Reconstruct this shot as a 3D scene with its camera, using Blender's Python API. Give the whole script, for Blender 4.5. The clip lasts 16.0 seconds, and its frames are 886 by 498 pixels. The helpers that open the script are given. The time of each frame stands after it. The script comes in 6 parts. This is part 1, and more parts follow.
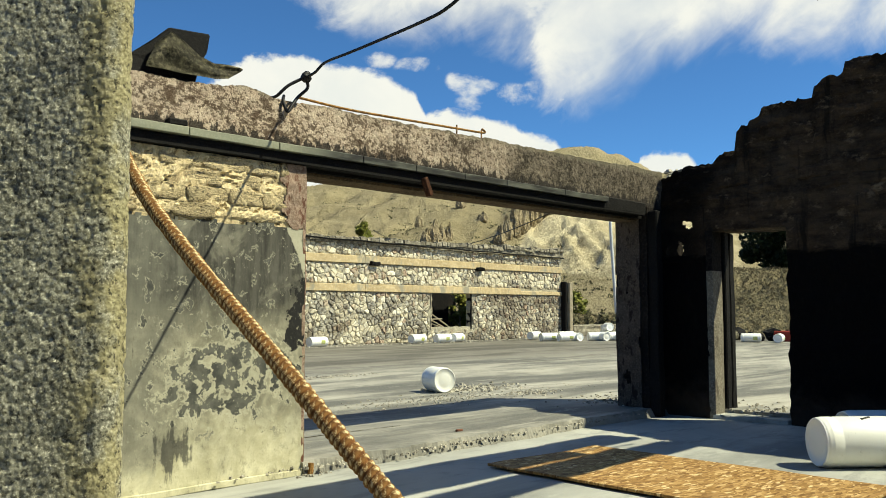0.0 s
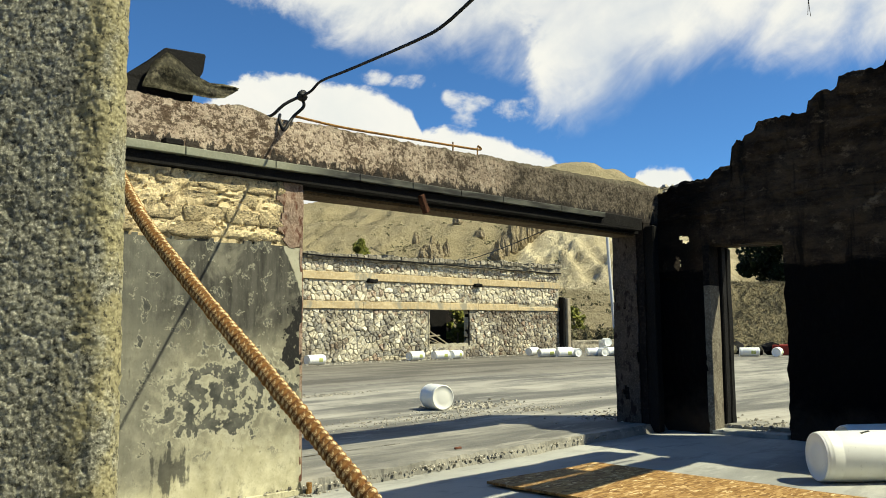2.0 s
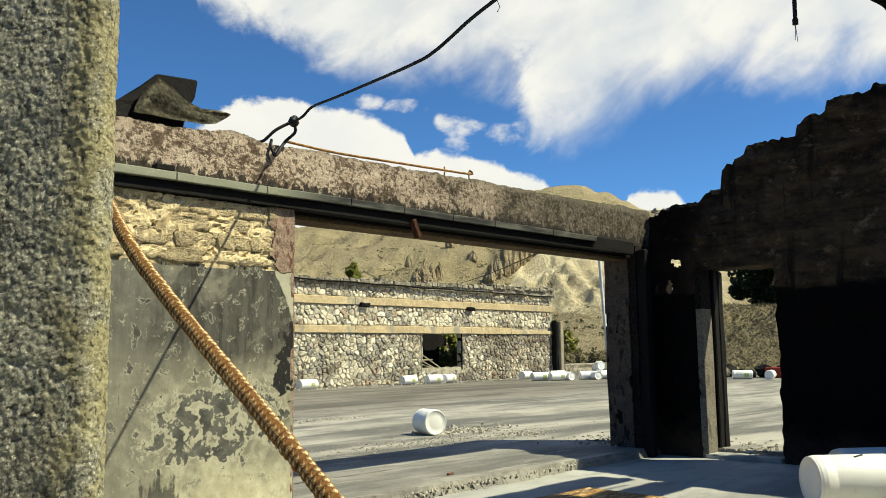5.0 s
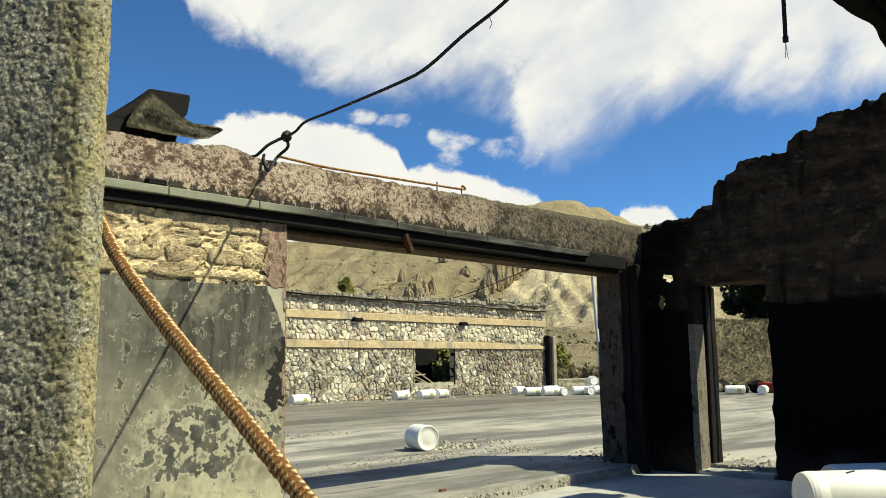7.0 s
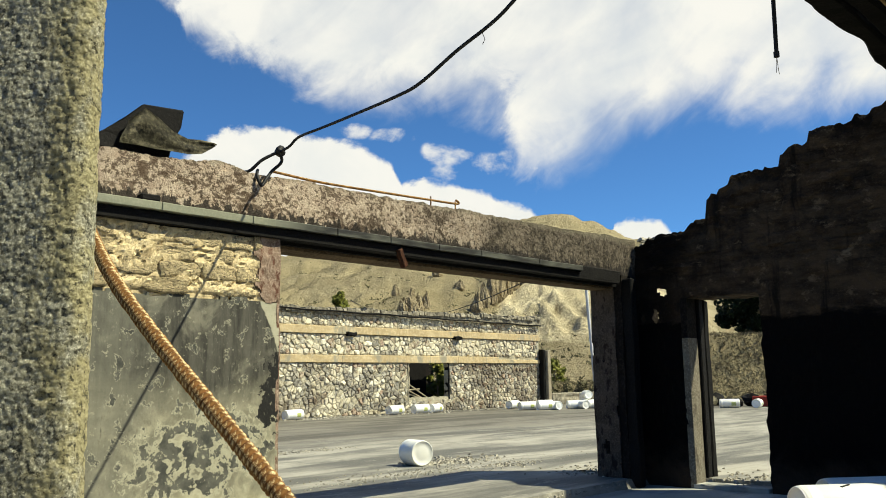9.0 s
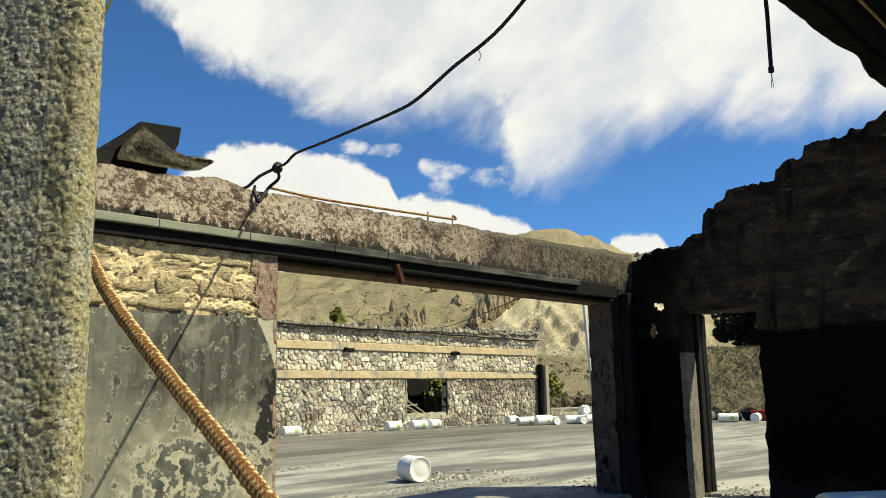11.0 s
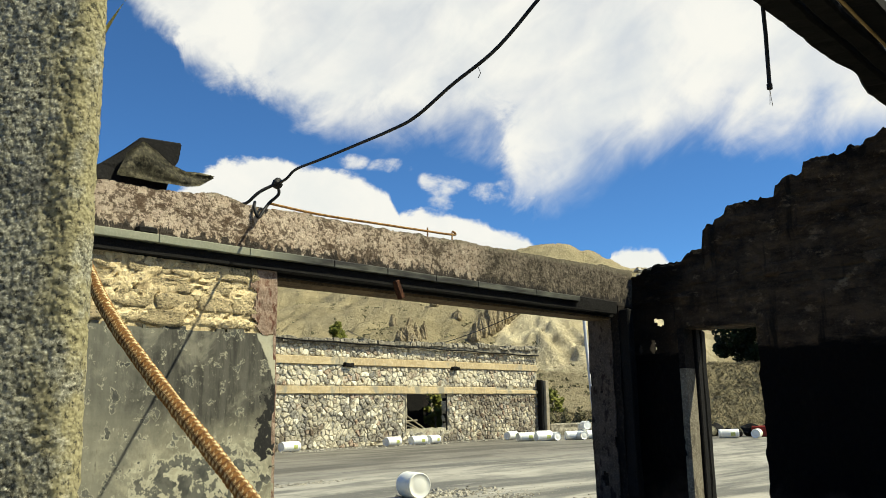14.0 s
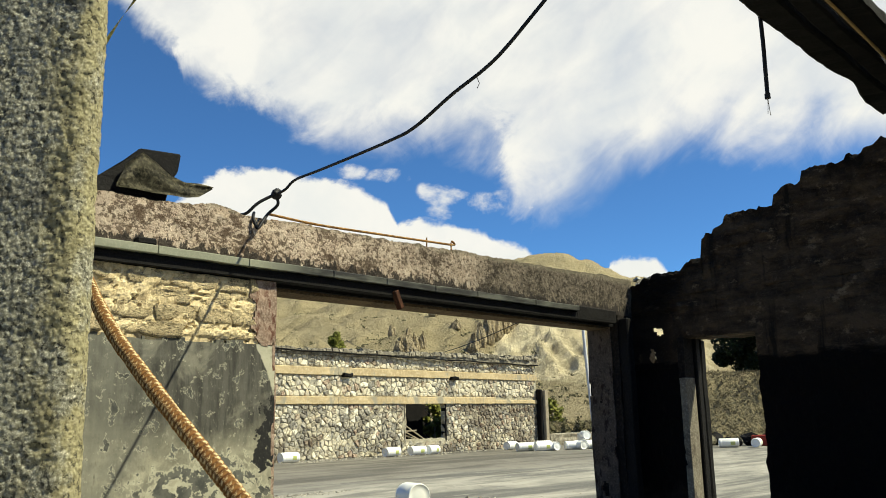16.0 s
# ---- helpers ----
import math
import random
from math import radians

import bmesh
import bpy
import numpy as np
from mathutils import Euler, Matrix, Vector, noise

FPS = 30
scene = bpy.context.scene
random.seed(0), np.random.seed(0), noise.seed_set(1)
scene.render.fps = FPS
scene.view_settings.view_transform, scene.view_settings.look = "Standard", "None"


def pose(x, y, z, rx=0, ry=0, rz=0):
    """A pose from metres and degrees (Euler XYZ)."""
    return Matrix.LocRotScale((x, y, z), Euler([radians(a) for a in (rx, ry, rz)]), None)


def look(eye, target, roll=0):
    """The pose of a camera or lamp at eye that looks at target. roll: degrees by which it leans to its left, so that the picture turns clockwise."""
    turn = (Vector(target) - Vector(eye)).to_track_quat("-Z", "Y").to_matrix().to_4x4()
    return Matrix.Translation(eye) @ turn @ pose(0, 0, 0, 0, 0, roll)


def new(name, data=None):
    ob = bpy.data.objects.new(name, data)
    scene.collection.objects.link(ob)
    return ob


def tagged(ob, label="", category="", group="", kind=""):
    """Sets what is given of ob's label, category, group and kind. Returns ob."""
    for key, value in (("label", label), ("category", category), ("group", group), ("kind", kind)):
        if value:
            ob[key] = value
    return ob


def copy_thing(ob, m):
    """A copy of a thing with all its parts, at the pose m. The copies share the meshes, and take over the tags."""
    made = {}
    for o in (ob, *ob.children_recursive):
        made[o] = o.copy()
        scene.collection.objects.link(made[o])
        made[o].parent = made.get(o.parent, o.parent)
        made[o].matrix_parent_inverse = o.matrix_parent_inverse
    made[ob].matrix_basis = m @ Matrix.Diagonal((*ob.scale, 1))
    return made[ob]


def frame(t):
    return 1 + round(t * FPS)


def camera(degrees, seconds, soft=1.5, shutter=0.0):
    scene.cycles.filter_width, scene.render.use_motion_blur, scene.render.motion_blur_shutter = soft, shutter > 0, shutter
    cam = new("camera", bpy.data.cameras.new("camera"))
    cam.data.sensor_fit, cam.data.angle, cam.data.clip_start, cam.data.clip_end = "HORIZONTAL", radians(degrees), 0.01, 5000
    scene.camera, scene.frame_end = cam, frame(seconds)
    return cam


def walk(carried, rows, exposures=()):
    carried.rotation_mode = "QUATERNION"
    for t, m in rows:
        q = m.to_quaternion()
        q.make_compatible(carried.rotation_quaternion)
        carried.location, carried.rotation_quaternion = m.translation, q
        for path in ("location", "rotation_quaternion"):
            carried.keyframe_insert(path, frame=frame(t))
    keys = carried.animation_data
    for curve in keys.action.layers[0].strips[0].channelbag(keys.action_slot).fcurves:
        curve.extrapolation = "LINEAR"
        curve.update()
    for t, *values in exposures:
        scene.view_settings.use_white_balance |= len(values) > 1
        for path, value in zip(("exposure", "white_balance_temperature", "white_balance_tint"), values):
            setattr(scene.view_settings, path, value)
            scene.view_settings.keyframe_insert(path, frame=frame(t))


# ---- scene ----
cam = camera(54.4, 16.0, soft=0.9)
PATH = [
    (0, (-4.053, -5.474, 1.241), (-2.627, -4.08, 1.387), -0.1),
    (0.5, (-4.053, -5.474, 1.242), (-2.624, -4.083, 1.397), -0.2),
    (1, (-4.054, -5.478, 1.244), (-2.627, -4.086, 1.412), -0.4),
    (1.5, (-4.051, -5.472, 1.247), (-2.624, -4.082, 1.425), -0.5),
    (2, (-4.049, -5.474, 1.247), (-2.62, -4.086, 1.431), -0.6),
    (2.5, (-4.048, -5.475, 1.251), (-2.618, -4.09, 1.443), -0.6),
    (3, (-4.048, -5.474, 1.252), (-2.617, -4.092, 1.453), -0.7),
    (3.5, (-4.046, -5.473, 1.253), (-2.612, -4.094, 1.463), -0.7),
    (4, (-4.043, -5.478, 1.254), (-2.609, -4.101, 1.473), -0.7),
    (6.5, (-4.04, -5.478, 1.262), (-2.596, -4.119, 1.525), -0.9),
    (7, (-4.037, -5.481, 1.262), (-2.592, -4.125, 1.533), -0.8),
    (7.5, (-4.039, -5.483, 1.262), (-2.59, -4.132, 1.542), -0.9),
    (8, (-4.04, -5.484, 1.264), (-2.59, -4.138, 1.551), -0.9),
    (8.5, (-4.037, -5.486, 1.266), (-2.587, -4.141, 1.561), -0.9),
    (9, (-4.037, -5.484, 1.266), (-2.586, -4.142, 1.569), -1.0),
    (11.5, (-4.04, -5.489, 1.271), (-2.589, -4.156, 1.615), -1.3),
    (12, (-4.041, -5.49, 1.272), (-2.592, -4.157, 1.622), -1.3),
    (12.5, (-4.044, -5.492, 1.272), (-2.594, -4.162, 1.628), -1.3),
    (13, (-4.042, -5.494, 1.272), (-2.591, -4.166, 1.633), -1.3),
    (13.5, (-4.04, -5.486, 1.275), (-2.589, -4.159, 1.641), -1.3),
    (14, (-4.041, -5.494, 1.277), (-2.593, -4.165, 1.648), -1.2),
    (14.5, (-4.041, -5.497, 1.277), (-2.593, -4.169, 1.652), -1.2),
    (15, (-4.043, -5.496, 1.278), (-2.595, -4.169, 1.658), -1.2),
    (15.5, (-4.043, -5.495, 1.279), (-2.597, -4.17, 1.666), -1.3),
    (16, (-4.044, -5.49, 1.28), (-2.597, -4.167, 1.673), -1.4),
]
walk(cam, [(t, look(eye, target, roll)) for t, eye, target, roll in PATH],
     exposures=[(0, 0.48, 7000, 3.5), (2.5, 0.48, 7000, 6.0), (16, 0.48, 6950, 6.5)])

SUN = Vector((0.44, -0.61, 1.0)).normalized()
EYE0 = Vector((-4.05, -5.48, 1.25))

# ---- world and sun ----
world = bpy.data.worlds.new("world")
scene.world = world
world.use_nodes = True


class Nodes:
    """Short way to write node trees."""

    def __init__(self, tree):
        self.t = tree

    def add(self, kind, **kw):
        n = self.t.nodes.new(kind)
        for k, v in kw.items():
            if k.startswith("i_"):
                n.inputs[k[2:].replace("_", " ")].default_value = v
            elif k == "op":
                n.operation = v
            elif k == "blend":
                n.blend_type = v
        return n

    def link(self, a, b):
        self.t.links.new(a, b)

    def math(self, op, a, b=None, c=None, clamp=False):
        n = self.t.nodes.new("ShaderNodeMath")
        n.operation, n.use_clamp = op, clamp
        for i, v in enumerate((a, b, c)):
            if v is None:
                continue
            if isinstance(v, (int, float)):
                n.inputs[i].default_value = v
            else:
                self.link(v, n.inputs[i])
        return n.outputs[0]

    def smooth(self, v, lo, hi, out_lo=0.0, out_hi=1.0):
        n = self.t.nodes.new("ShaderNodeMapRange")
        n.interpolation_type = "SMOOTHSTEP"
        n.inputs["From Min"].default_value, n.inputs["From Max"].default_value = lo, hi
        n.inputs["To Min"].default_value, n.inputs["To Max"].default_value = out_lo, out_hi
        self.link(v, n.inputs["Value"])
        return n.outputs[0]

    def noise(self, vec, scale, detail=6.0, rough=0.6, distortion=0.0):
        n = self.t.nodes.new("ShaderNodeTexNoise")
        n.inputs["Scale"].default_value, n.inputs["Detail"].default_value = scale, detail
        n.inputs["Roughness"].default_value, n.inputs["Distortion"].default_value = rough, distortion
        if vec is not None:
            self.link(vec, n.inputs["Vector"])
        return n.outputs[0]

    def voronoi(self, vec, scale, feature="F1"):
        n = self.t.nodes.new("ShaderNodeTexVoronoi")
        n.feature = feature
        n.inputs["Scale"].default_value = scale
        self.link(vec, n.inputs["Vector"])
        return n.outputs[0]

    def mapped(self, vec, scale=(1, 1, 1), loc=(0, 0, 0)):
        n = self.t.nodes.new("ShaderNodeMapping")
        n.inputs["Scale"].default_value, n.inputs["Location"].default_value = scale, loc
        self.link(vec, n.inputs["Vector"])
        return n.outputs[0]

    def mix(self, fac, a, b, blend="MIX"):
        n = self.t.nodes.new("ShaderNodeMix")
        n.data_type, n.blend_type = "RGBA", blend
        for key, v in ((0, fac), (6, a), (7, b)):
            if isinstance(v, (int, float)):
                n.inputs[key].default_value = v
            elif isinstance(v, tuple):
                n.inputs[key].default_value = (*v, 1)
            else:
                self.link(v, n.inputs[key])
        return n.outputs[2]

    def ramp(self, v, stops, interp="LINEAR"):
        n = self.t.nodes.new("ShaderNodeValToRGB")
        r = n.color_ramp
        r.interpolation = interp
        while len(r.elements) < len(stops):
            r.elements.new(0.5)
        for e, (p, c) in zip(r.elements, stops):
            e.position = p
            e.color = (c, c, c, 1) if isinstance(c, float) else (*c, 1)
        self.link(v, n.inputs[0])
        return n.outputs[0]


def build_sky():
    w = Nodes(world.node_tree)
    world.node_tree.nodes.clear()
    out = w.add("ShaderNodeOutputWorld")
    sky = w.add("ShaderNodeTexSky")
    sky.sky_type, sky.sun_disc = "NISHITA", False
    sky.sun_elevation = math.asin(SUN.z)
    sky.sun_rotation = math.atan2(SUN.x, SUN.y)
    sky.altitude, sky.air_density, sky.dust_density, sky.ozone_density = 3500, 0.9, 0.1, 2.0
    deep = w.mix(1.0, sky.outputs[0], SKY_TINT, "MULTIPLY")
    blue = w.add("ShaderNodeBackground")
    blue.inputs["Strength"].default_value = SKY_STRENGTH
    w.link(deep, blue.inputs["Color"])
    tc = w.add("ShaderNodeTexCoord").outputs["Generated"]
    sep = w.add("ShaderNodeSeparateXYZ")
    w.link(tc, sep.inputs[0])
    az = w.math("MULTIPLY", w.math("ARCTAN2", sep.outputs[0], sep.outputs[1]), 57.29578)
    el = w.math("MULTIPLY", w.math("ARCSINE", sep.outputs[2]), 57.29578)
    n1 = w.math("SUBTRACT", w.noise(tc, 7.0, 7.0, 0.55, 0.25), 0.5)
    n2 = w.math("SUBTRACT", w.noise(w.mapped(tc, (1, 1, 1.6), (3, 1, 2)), 26.0, 6.0, 0.6), 0.5)
    n3 = w.math("SUBTRACT", w.noise(w.mapped(tc, (1, 1, 1), (5, 2, 7)), 16.0, 7.0, 0.62, 0.6), 0.5)
    # combed wisps, drawn out from lower left to upper right
    flat = w.add("ShaderNodeCombineXYZ")
    w.link(w.math("MULTIPLY", az, 0.1), flat.inputs[0]), w.link(w.math("MULTIPLY", el, 0.1), flat.inputs[1])
    turned = w.add("ShaderNodeMapping")
    turned.inputs["Rotation"].default_value = (0, 0, radians(-36))
    w.link(flat.outputs[0], turned.inputs["Vector"])
    nf = w.math("SUBTRACT", w.noise(w.mapped(turned.outputs[0], (1.0, 2.3, 1)), 1.7, 6.0, 0.52, 0.5), 0.5)
    azn = w.math("MULTIPLY", w.math("ADD", az, w.math("MULTIPLY", n2, 1.2)), 1 / 100)
    # tall bank of cloud: its lower edge, by azimuth
    low = w.math("MULTIPLY", w.ramp(w.math("ADD", azn, w.math("MULTIPLY", w.math("ADD", n1, n3), 0.05)), [(p / 100, v / 40) for p, v in (
        (5.0, 36.0), (29.6, 23.6), (30.4, 22.3), (35.6, 20.0), (40.2, 18.2), (43.1, 18.0), (48.3, 17.2), (51.8, 16.3), (53.6, 12.6), (55.6, 12.5), (58.0, 14.0), (60.0, 15.0), (62.0, 15.2), (64.7, 16.3), (76.0, 14.0), (95.0, 11.0))]), 40.0)
    d1 = w.math("ADD", w.math("SUBTRACT", el, low), w.math("ADD", w.math("MULTIPLY", n1, 3.4), w.math("ADD", w.math("MULTIPLY", nf, w.smooth(az, 40.0, 50.0, 1.0, 4.6)), w.math("MULTIPLY", n3, 1.9))))
    soft = w.smooth(az, 34.0, 50.0, 2.2, 5.0)
    bank = w.math("DIVIDE", w.math("ADD", d1, 0.5), soft, clamp=True)
    bank = w.smooth(bank, 0.0, 1.0)
    thick = w.math("ADD", w.math("ADD", w.math("MULTIPLY", n1, 0.6), w.math("MULTIPLY", nf, 0.5)), 0.92, clamp=True)
    bank = w.math("MULTIPLY", bank, thick)
    bank = w.math("MULTIPLY", bank, w.smooth(el, 40.0, 32.0))
    # cumulus over the hills: its upper edge, by azimuth
    top = w.math("MULTIPLY", w.ramp(azn, [(p / 100, v / 40) for p, v in (
        (10.0, 6.0), (24.0, 10.0), (30.2, 14.8), (32.4, 16.3), (34.2, 16.5), (36.3, 16.5), (37.6, 16.1), (39.5, 16.1), (41.6, 15.6), (42.9, 14.9), (44.1, 14.4), (44.2, 13.0), (46.1, 13.3), (48.3, 12.9), (50.1, 12.4), (51.7, 11.7), (53.3, 11.4), (53.7, 10.6), (54.3, 6.0), (57.9, 6.0), (58.4, 9.8), (59.1, 10.1), (60.4, 10.4), (61.7, 10.2), (62.4, 9.4), (63.0, 6.0), (82.0, 5.0))]), 40.0)
    d2 = w.math("ADD", w.math("SUBTRACT", top, el), w.math("ADD", w.math("MULTIPLY", n3, 1.7), w.math("MULTIPLY", n2, 1.5)))
    cum = w.smooth(d2, -0.1, 0.4)
    # small shreds
    shreds = None
    for a0, e0, ra, re in ((41.4, 16.5, 1.1, 0.5), (43.9, 16.2, 1.5, 0.5), (46.9, 15.2, 1.0, 0.7), (48.1, 14.8, 1.6, 0.8), (50.1, 14.3, 1.6, 0.7), (48.0, 13.8, 1.4, 0.6), (52.4, 14.5, 1.5, 0.7), (53.8, 14.0, 1.0, 0.4), (46.3, 13.0, 1.4, 0.5)):
        u = w.math("POWER", w.math("ABSOLUTE", w.math("MULTIPLY", w.math("SUBTRACT", az, a0), 1 / ra)), 2.0)
        v = w.math("POWER", w.math("ABSOLUTE", w.math("MULTIPLY", w.math("SUBTRACT", el, e0), 1 / re)), 2.0)
        m = w.math("SUBTRACT", 1.0, w.math("ADD", u, v))
        shreds = m if shreds is None else w.math("MAXIMUM", shreds, m)
    sh = w.math("ADD", w.math("MULTIPLY", w.math("MAXIMUM", shreds, -1.0), 0.55), w.math("ADD", w.math("MULTIPLY", n3, 3.0), w.math("MULTIPLY", n2, 3.2)))
    sh = w.math("MULTIPLY", w.smooth(sh, 0.12, 1.5, 0.0, 0.85), w.smooth(shreds, -0.6, 0.2))
    # scattered cloud over the rest of the sky
    rest = w.smooth(w.noise(w.mapped(tc, (1, 1, 2.5)), 3.0, 7.0, 0.6), 0.62, 0.76)
    away = w.smooth(w.math("ABSOLUTE", w.math("SUBTRACT", az, 52.0)), 40.0, 62.0)
    rest = w.math("MULTIPLY", w.math("MULTIPLY", rest, away), w.smooth(sep.outputs[2], 0.0, 0.1))
    cover = w.math("MAXIMUM", w.math("MAXIMUM", bank, cum), w.math("MAXIMUM", sh, rest), clamp=True)
    cover = w.math("MULTIPLY", cover, w.smooth(el, -2.0, 0.5))
    shade = w.mix(w.smooth(w.math("ADD", n1, w.math("MULTIPLY", n3, 0.7)), -0.25, 0.22), (0.83, 0.865, 0.89), (0.93, 0.935, 0.93))
    white = w.add("ShaderNodeBackground")
    white.inputs["Strength"].default_value = CLOUD_STRENGTH
    w.link(shade, white.inputs["Color"])
    mix = w.add("ShaderNodeMixShader")
    w.link(cover, mix.inputs[0]), w.link(blue.outputs[0], mix.inputs[1]), w.link(white.outputs[0], mix.inputs[2])
    w.link(mix.outputs[0], out.inputs[0])


SKY_STRENGTH, CLOUD_STRENGTH, SKY_TINT = 0.098, 0.72, (0.47, 0.885, 1.22)
build_sky()
sun = new("sun", bpy.data.lights.new("sun", "SUN"))
sun.data.energy, sun.data.angle, sun.data.color = 5.0, radians(0.5), (0.98, 0.955, 0.77)
sun.matrix_world = look(SUN * 60, (0, 0, 0))


# ---- materials ----
def material(name, rough=0.9, metal=0.0):
    m = bpy.data.materials.new(name)
    m.use_nodes = True
    n = Nodes(m.node_tree)
    b = m.node_tree.nodes["Principled BSDF"]
    b.inputs["Roughness"].default_value, b.inputs["Metallic"].default_value = rough, metal
    b.inputs["Specular IOR Level"].default_value = 0.15
    n.b = b
    n.co = n.add("ShaderNodeTexCoord").outputs["Object"]
    return m, n


def bump(n, height, strength=0.5, distance=0.02):
    k = n.add("ShaderNodeBump")
    k.inputs["Strength"].default_value, k.inputs["Distance"].default_value = strength, distance
    n.link(height, k.inputs["Height"])
    n.link(k.outputs[0], n.b.inputs["Normal"])


def speckled(name, dark, mid, light, big=1.2, fine=40.0, relief=0.4, depth=0.01, rough=0.9, metal=0.0, island=0.0, own=0.0, stain=None):
    """Two scales of noise between three colours, fine relief, and optional stains."""
    m, n = material(name, rough, metal)
    a, f = n.noise(n.co, big, 6, 0.62, 0.4), n.noise(n.co, fine, 5, 0.7)
    c = n.mix(n.smooth(a, 0.3, 0.7), dark, mid)
    c = n.mix(n.smooth(f, 0.42, 0.74), c, light)
    if stain:
        c = n.mix(n.smooth(n.noise(n.mapped(n.co, (1, 1, 0.5), (7, 3, 1)), big * 1.9, 8, 0.65), 0.52, 0.62), c, stain)
    if island or own:
        if own:
            src = n.add("ShaderNodeObjectInfo").outputs["Random"]
            amount = own
        else:
            src = n.add("ShaderNodeNewGeometry").outputs["Random Per Island"]
            amount = island
        hsv = n.add("ShaderNodeHueSaturation")
        n.link(n.smooth(src, 0, 1, 1 - amount, 1 + amount), hsv.inputs["Value"])
        n.link(c, hsv.inputs["Color"])
        c = hsv.outputs[0]
    n.link(c, n.b.inputs["Base Color"])
    bump(n, n.math("ADD", a, n.math("MULTIPLY", f, 0.6)), relief, depth)
    return m


def stone_material(name, random_node):
    """Mixed rubble: each stone its own colour, from dark basalt to pale granite and rust."""
    m, n = material(name, 0.85)
    src = n.add("ShaderNodeObjectInfo").outputs["Random"] if random_node == "own" else n.add("ShaderNodeNewGeometry").outputs["Random Per Island"]
    c = n.ramp(src, [(0.0, (0.12, 0.115, 0.10)), (0.16, (0.24, 0.215, 0.165)), (0.30, (0.50, 0.44, 0.30)), (0.45, (0.33, 0.235, 0.15)), (0.53, (0.26, 0.245, 0.21)),
                     (0.62, (0.60, 0.53, 0.37)), (0.74, (0.86, 0.80, 0.62)), (0.86, (0.15, 0.13, 0.10)), (0.94, (0.36, 0.22, 0.14))], "CONSTANT")
    a, f = n.noise(n.co, 0.6, 5, 0.6), n.noise(n.co, 7, 7, 0.78)
    c = n.mix(n.smooth(f, 0.42, 0.55), n.mix(0.66, c, (0.07, 0.058, 0.043)), n.mix(0.3, c, (0.86, 0.81, 0.66)))
    # soot run over part of the masonry
    sep = n.add("ShaderNodeSeparateXYZ")
    geo = n.add("ShaderNodeNewGeometry").outputs["Position"]
    n.link(geo, sep.inputs[0])
    soot = n.noise(n.mapped(geo, (0.55, 1, 0.8)), 0.8, 6, 0.6)
    burnt = n.math("ADD", soot, n.math("SUBTRACT", n.smooth(sep.outputs[0], 18.0, 26.0, 0.0, 0.08), n.smooth(sep.outputs[2], 1.9, 2.4, 0.0, 0.12)))
    c = n.mix(n.smooth(burnt, 0.44, 0.62, 0.0, 0.7), c, (0.095, 0.07, 0.05))
    lime = n.noise(n.mapped(geo, (0.8, 1, 1.1), (5, 0, 3)), 1.3, 7, 0.7)
    c = n.mix(n.smooth(n.math("ADD", lime, n.smooth(sep.outputs[2], 1.9, 2.4, 0.0, 0.08)), 0.52, 0.66, 0.0, 0.7), c, (0.78, 0.71, 0.53))
    n.link(c, n.b.inputs["Base Color"])
    bump(n, n.math("ADD", a, n.math("MULTIPLY", f, 0.5)), 0.5, 0.02)
    return m


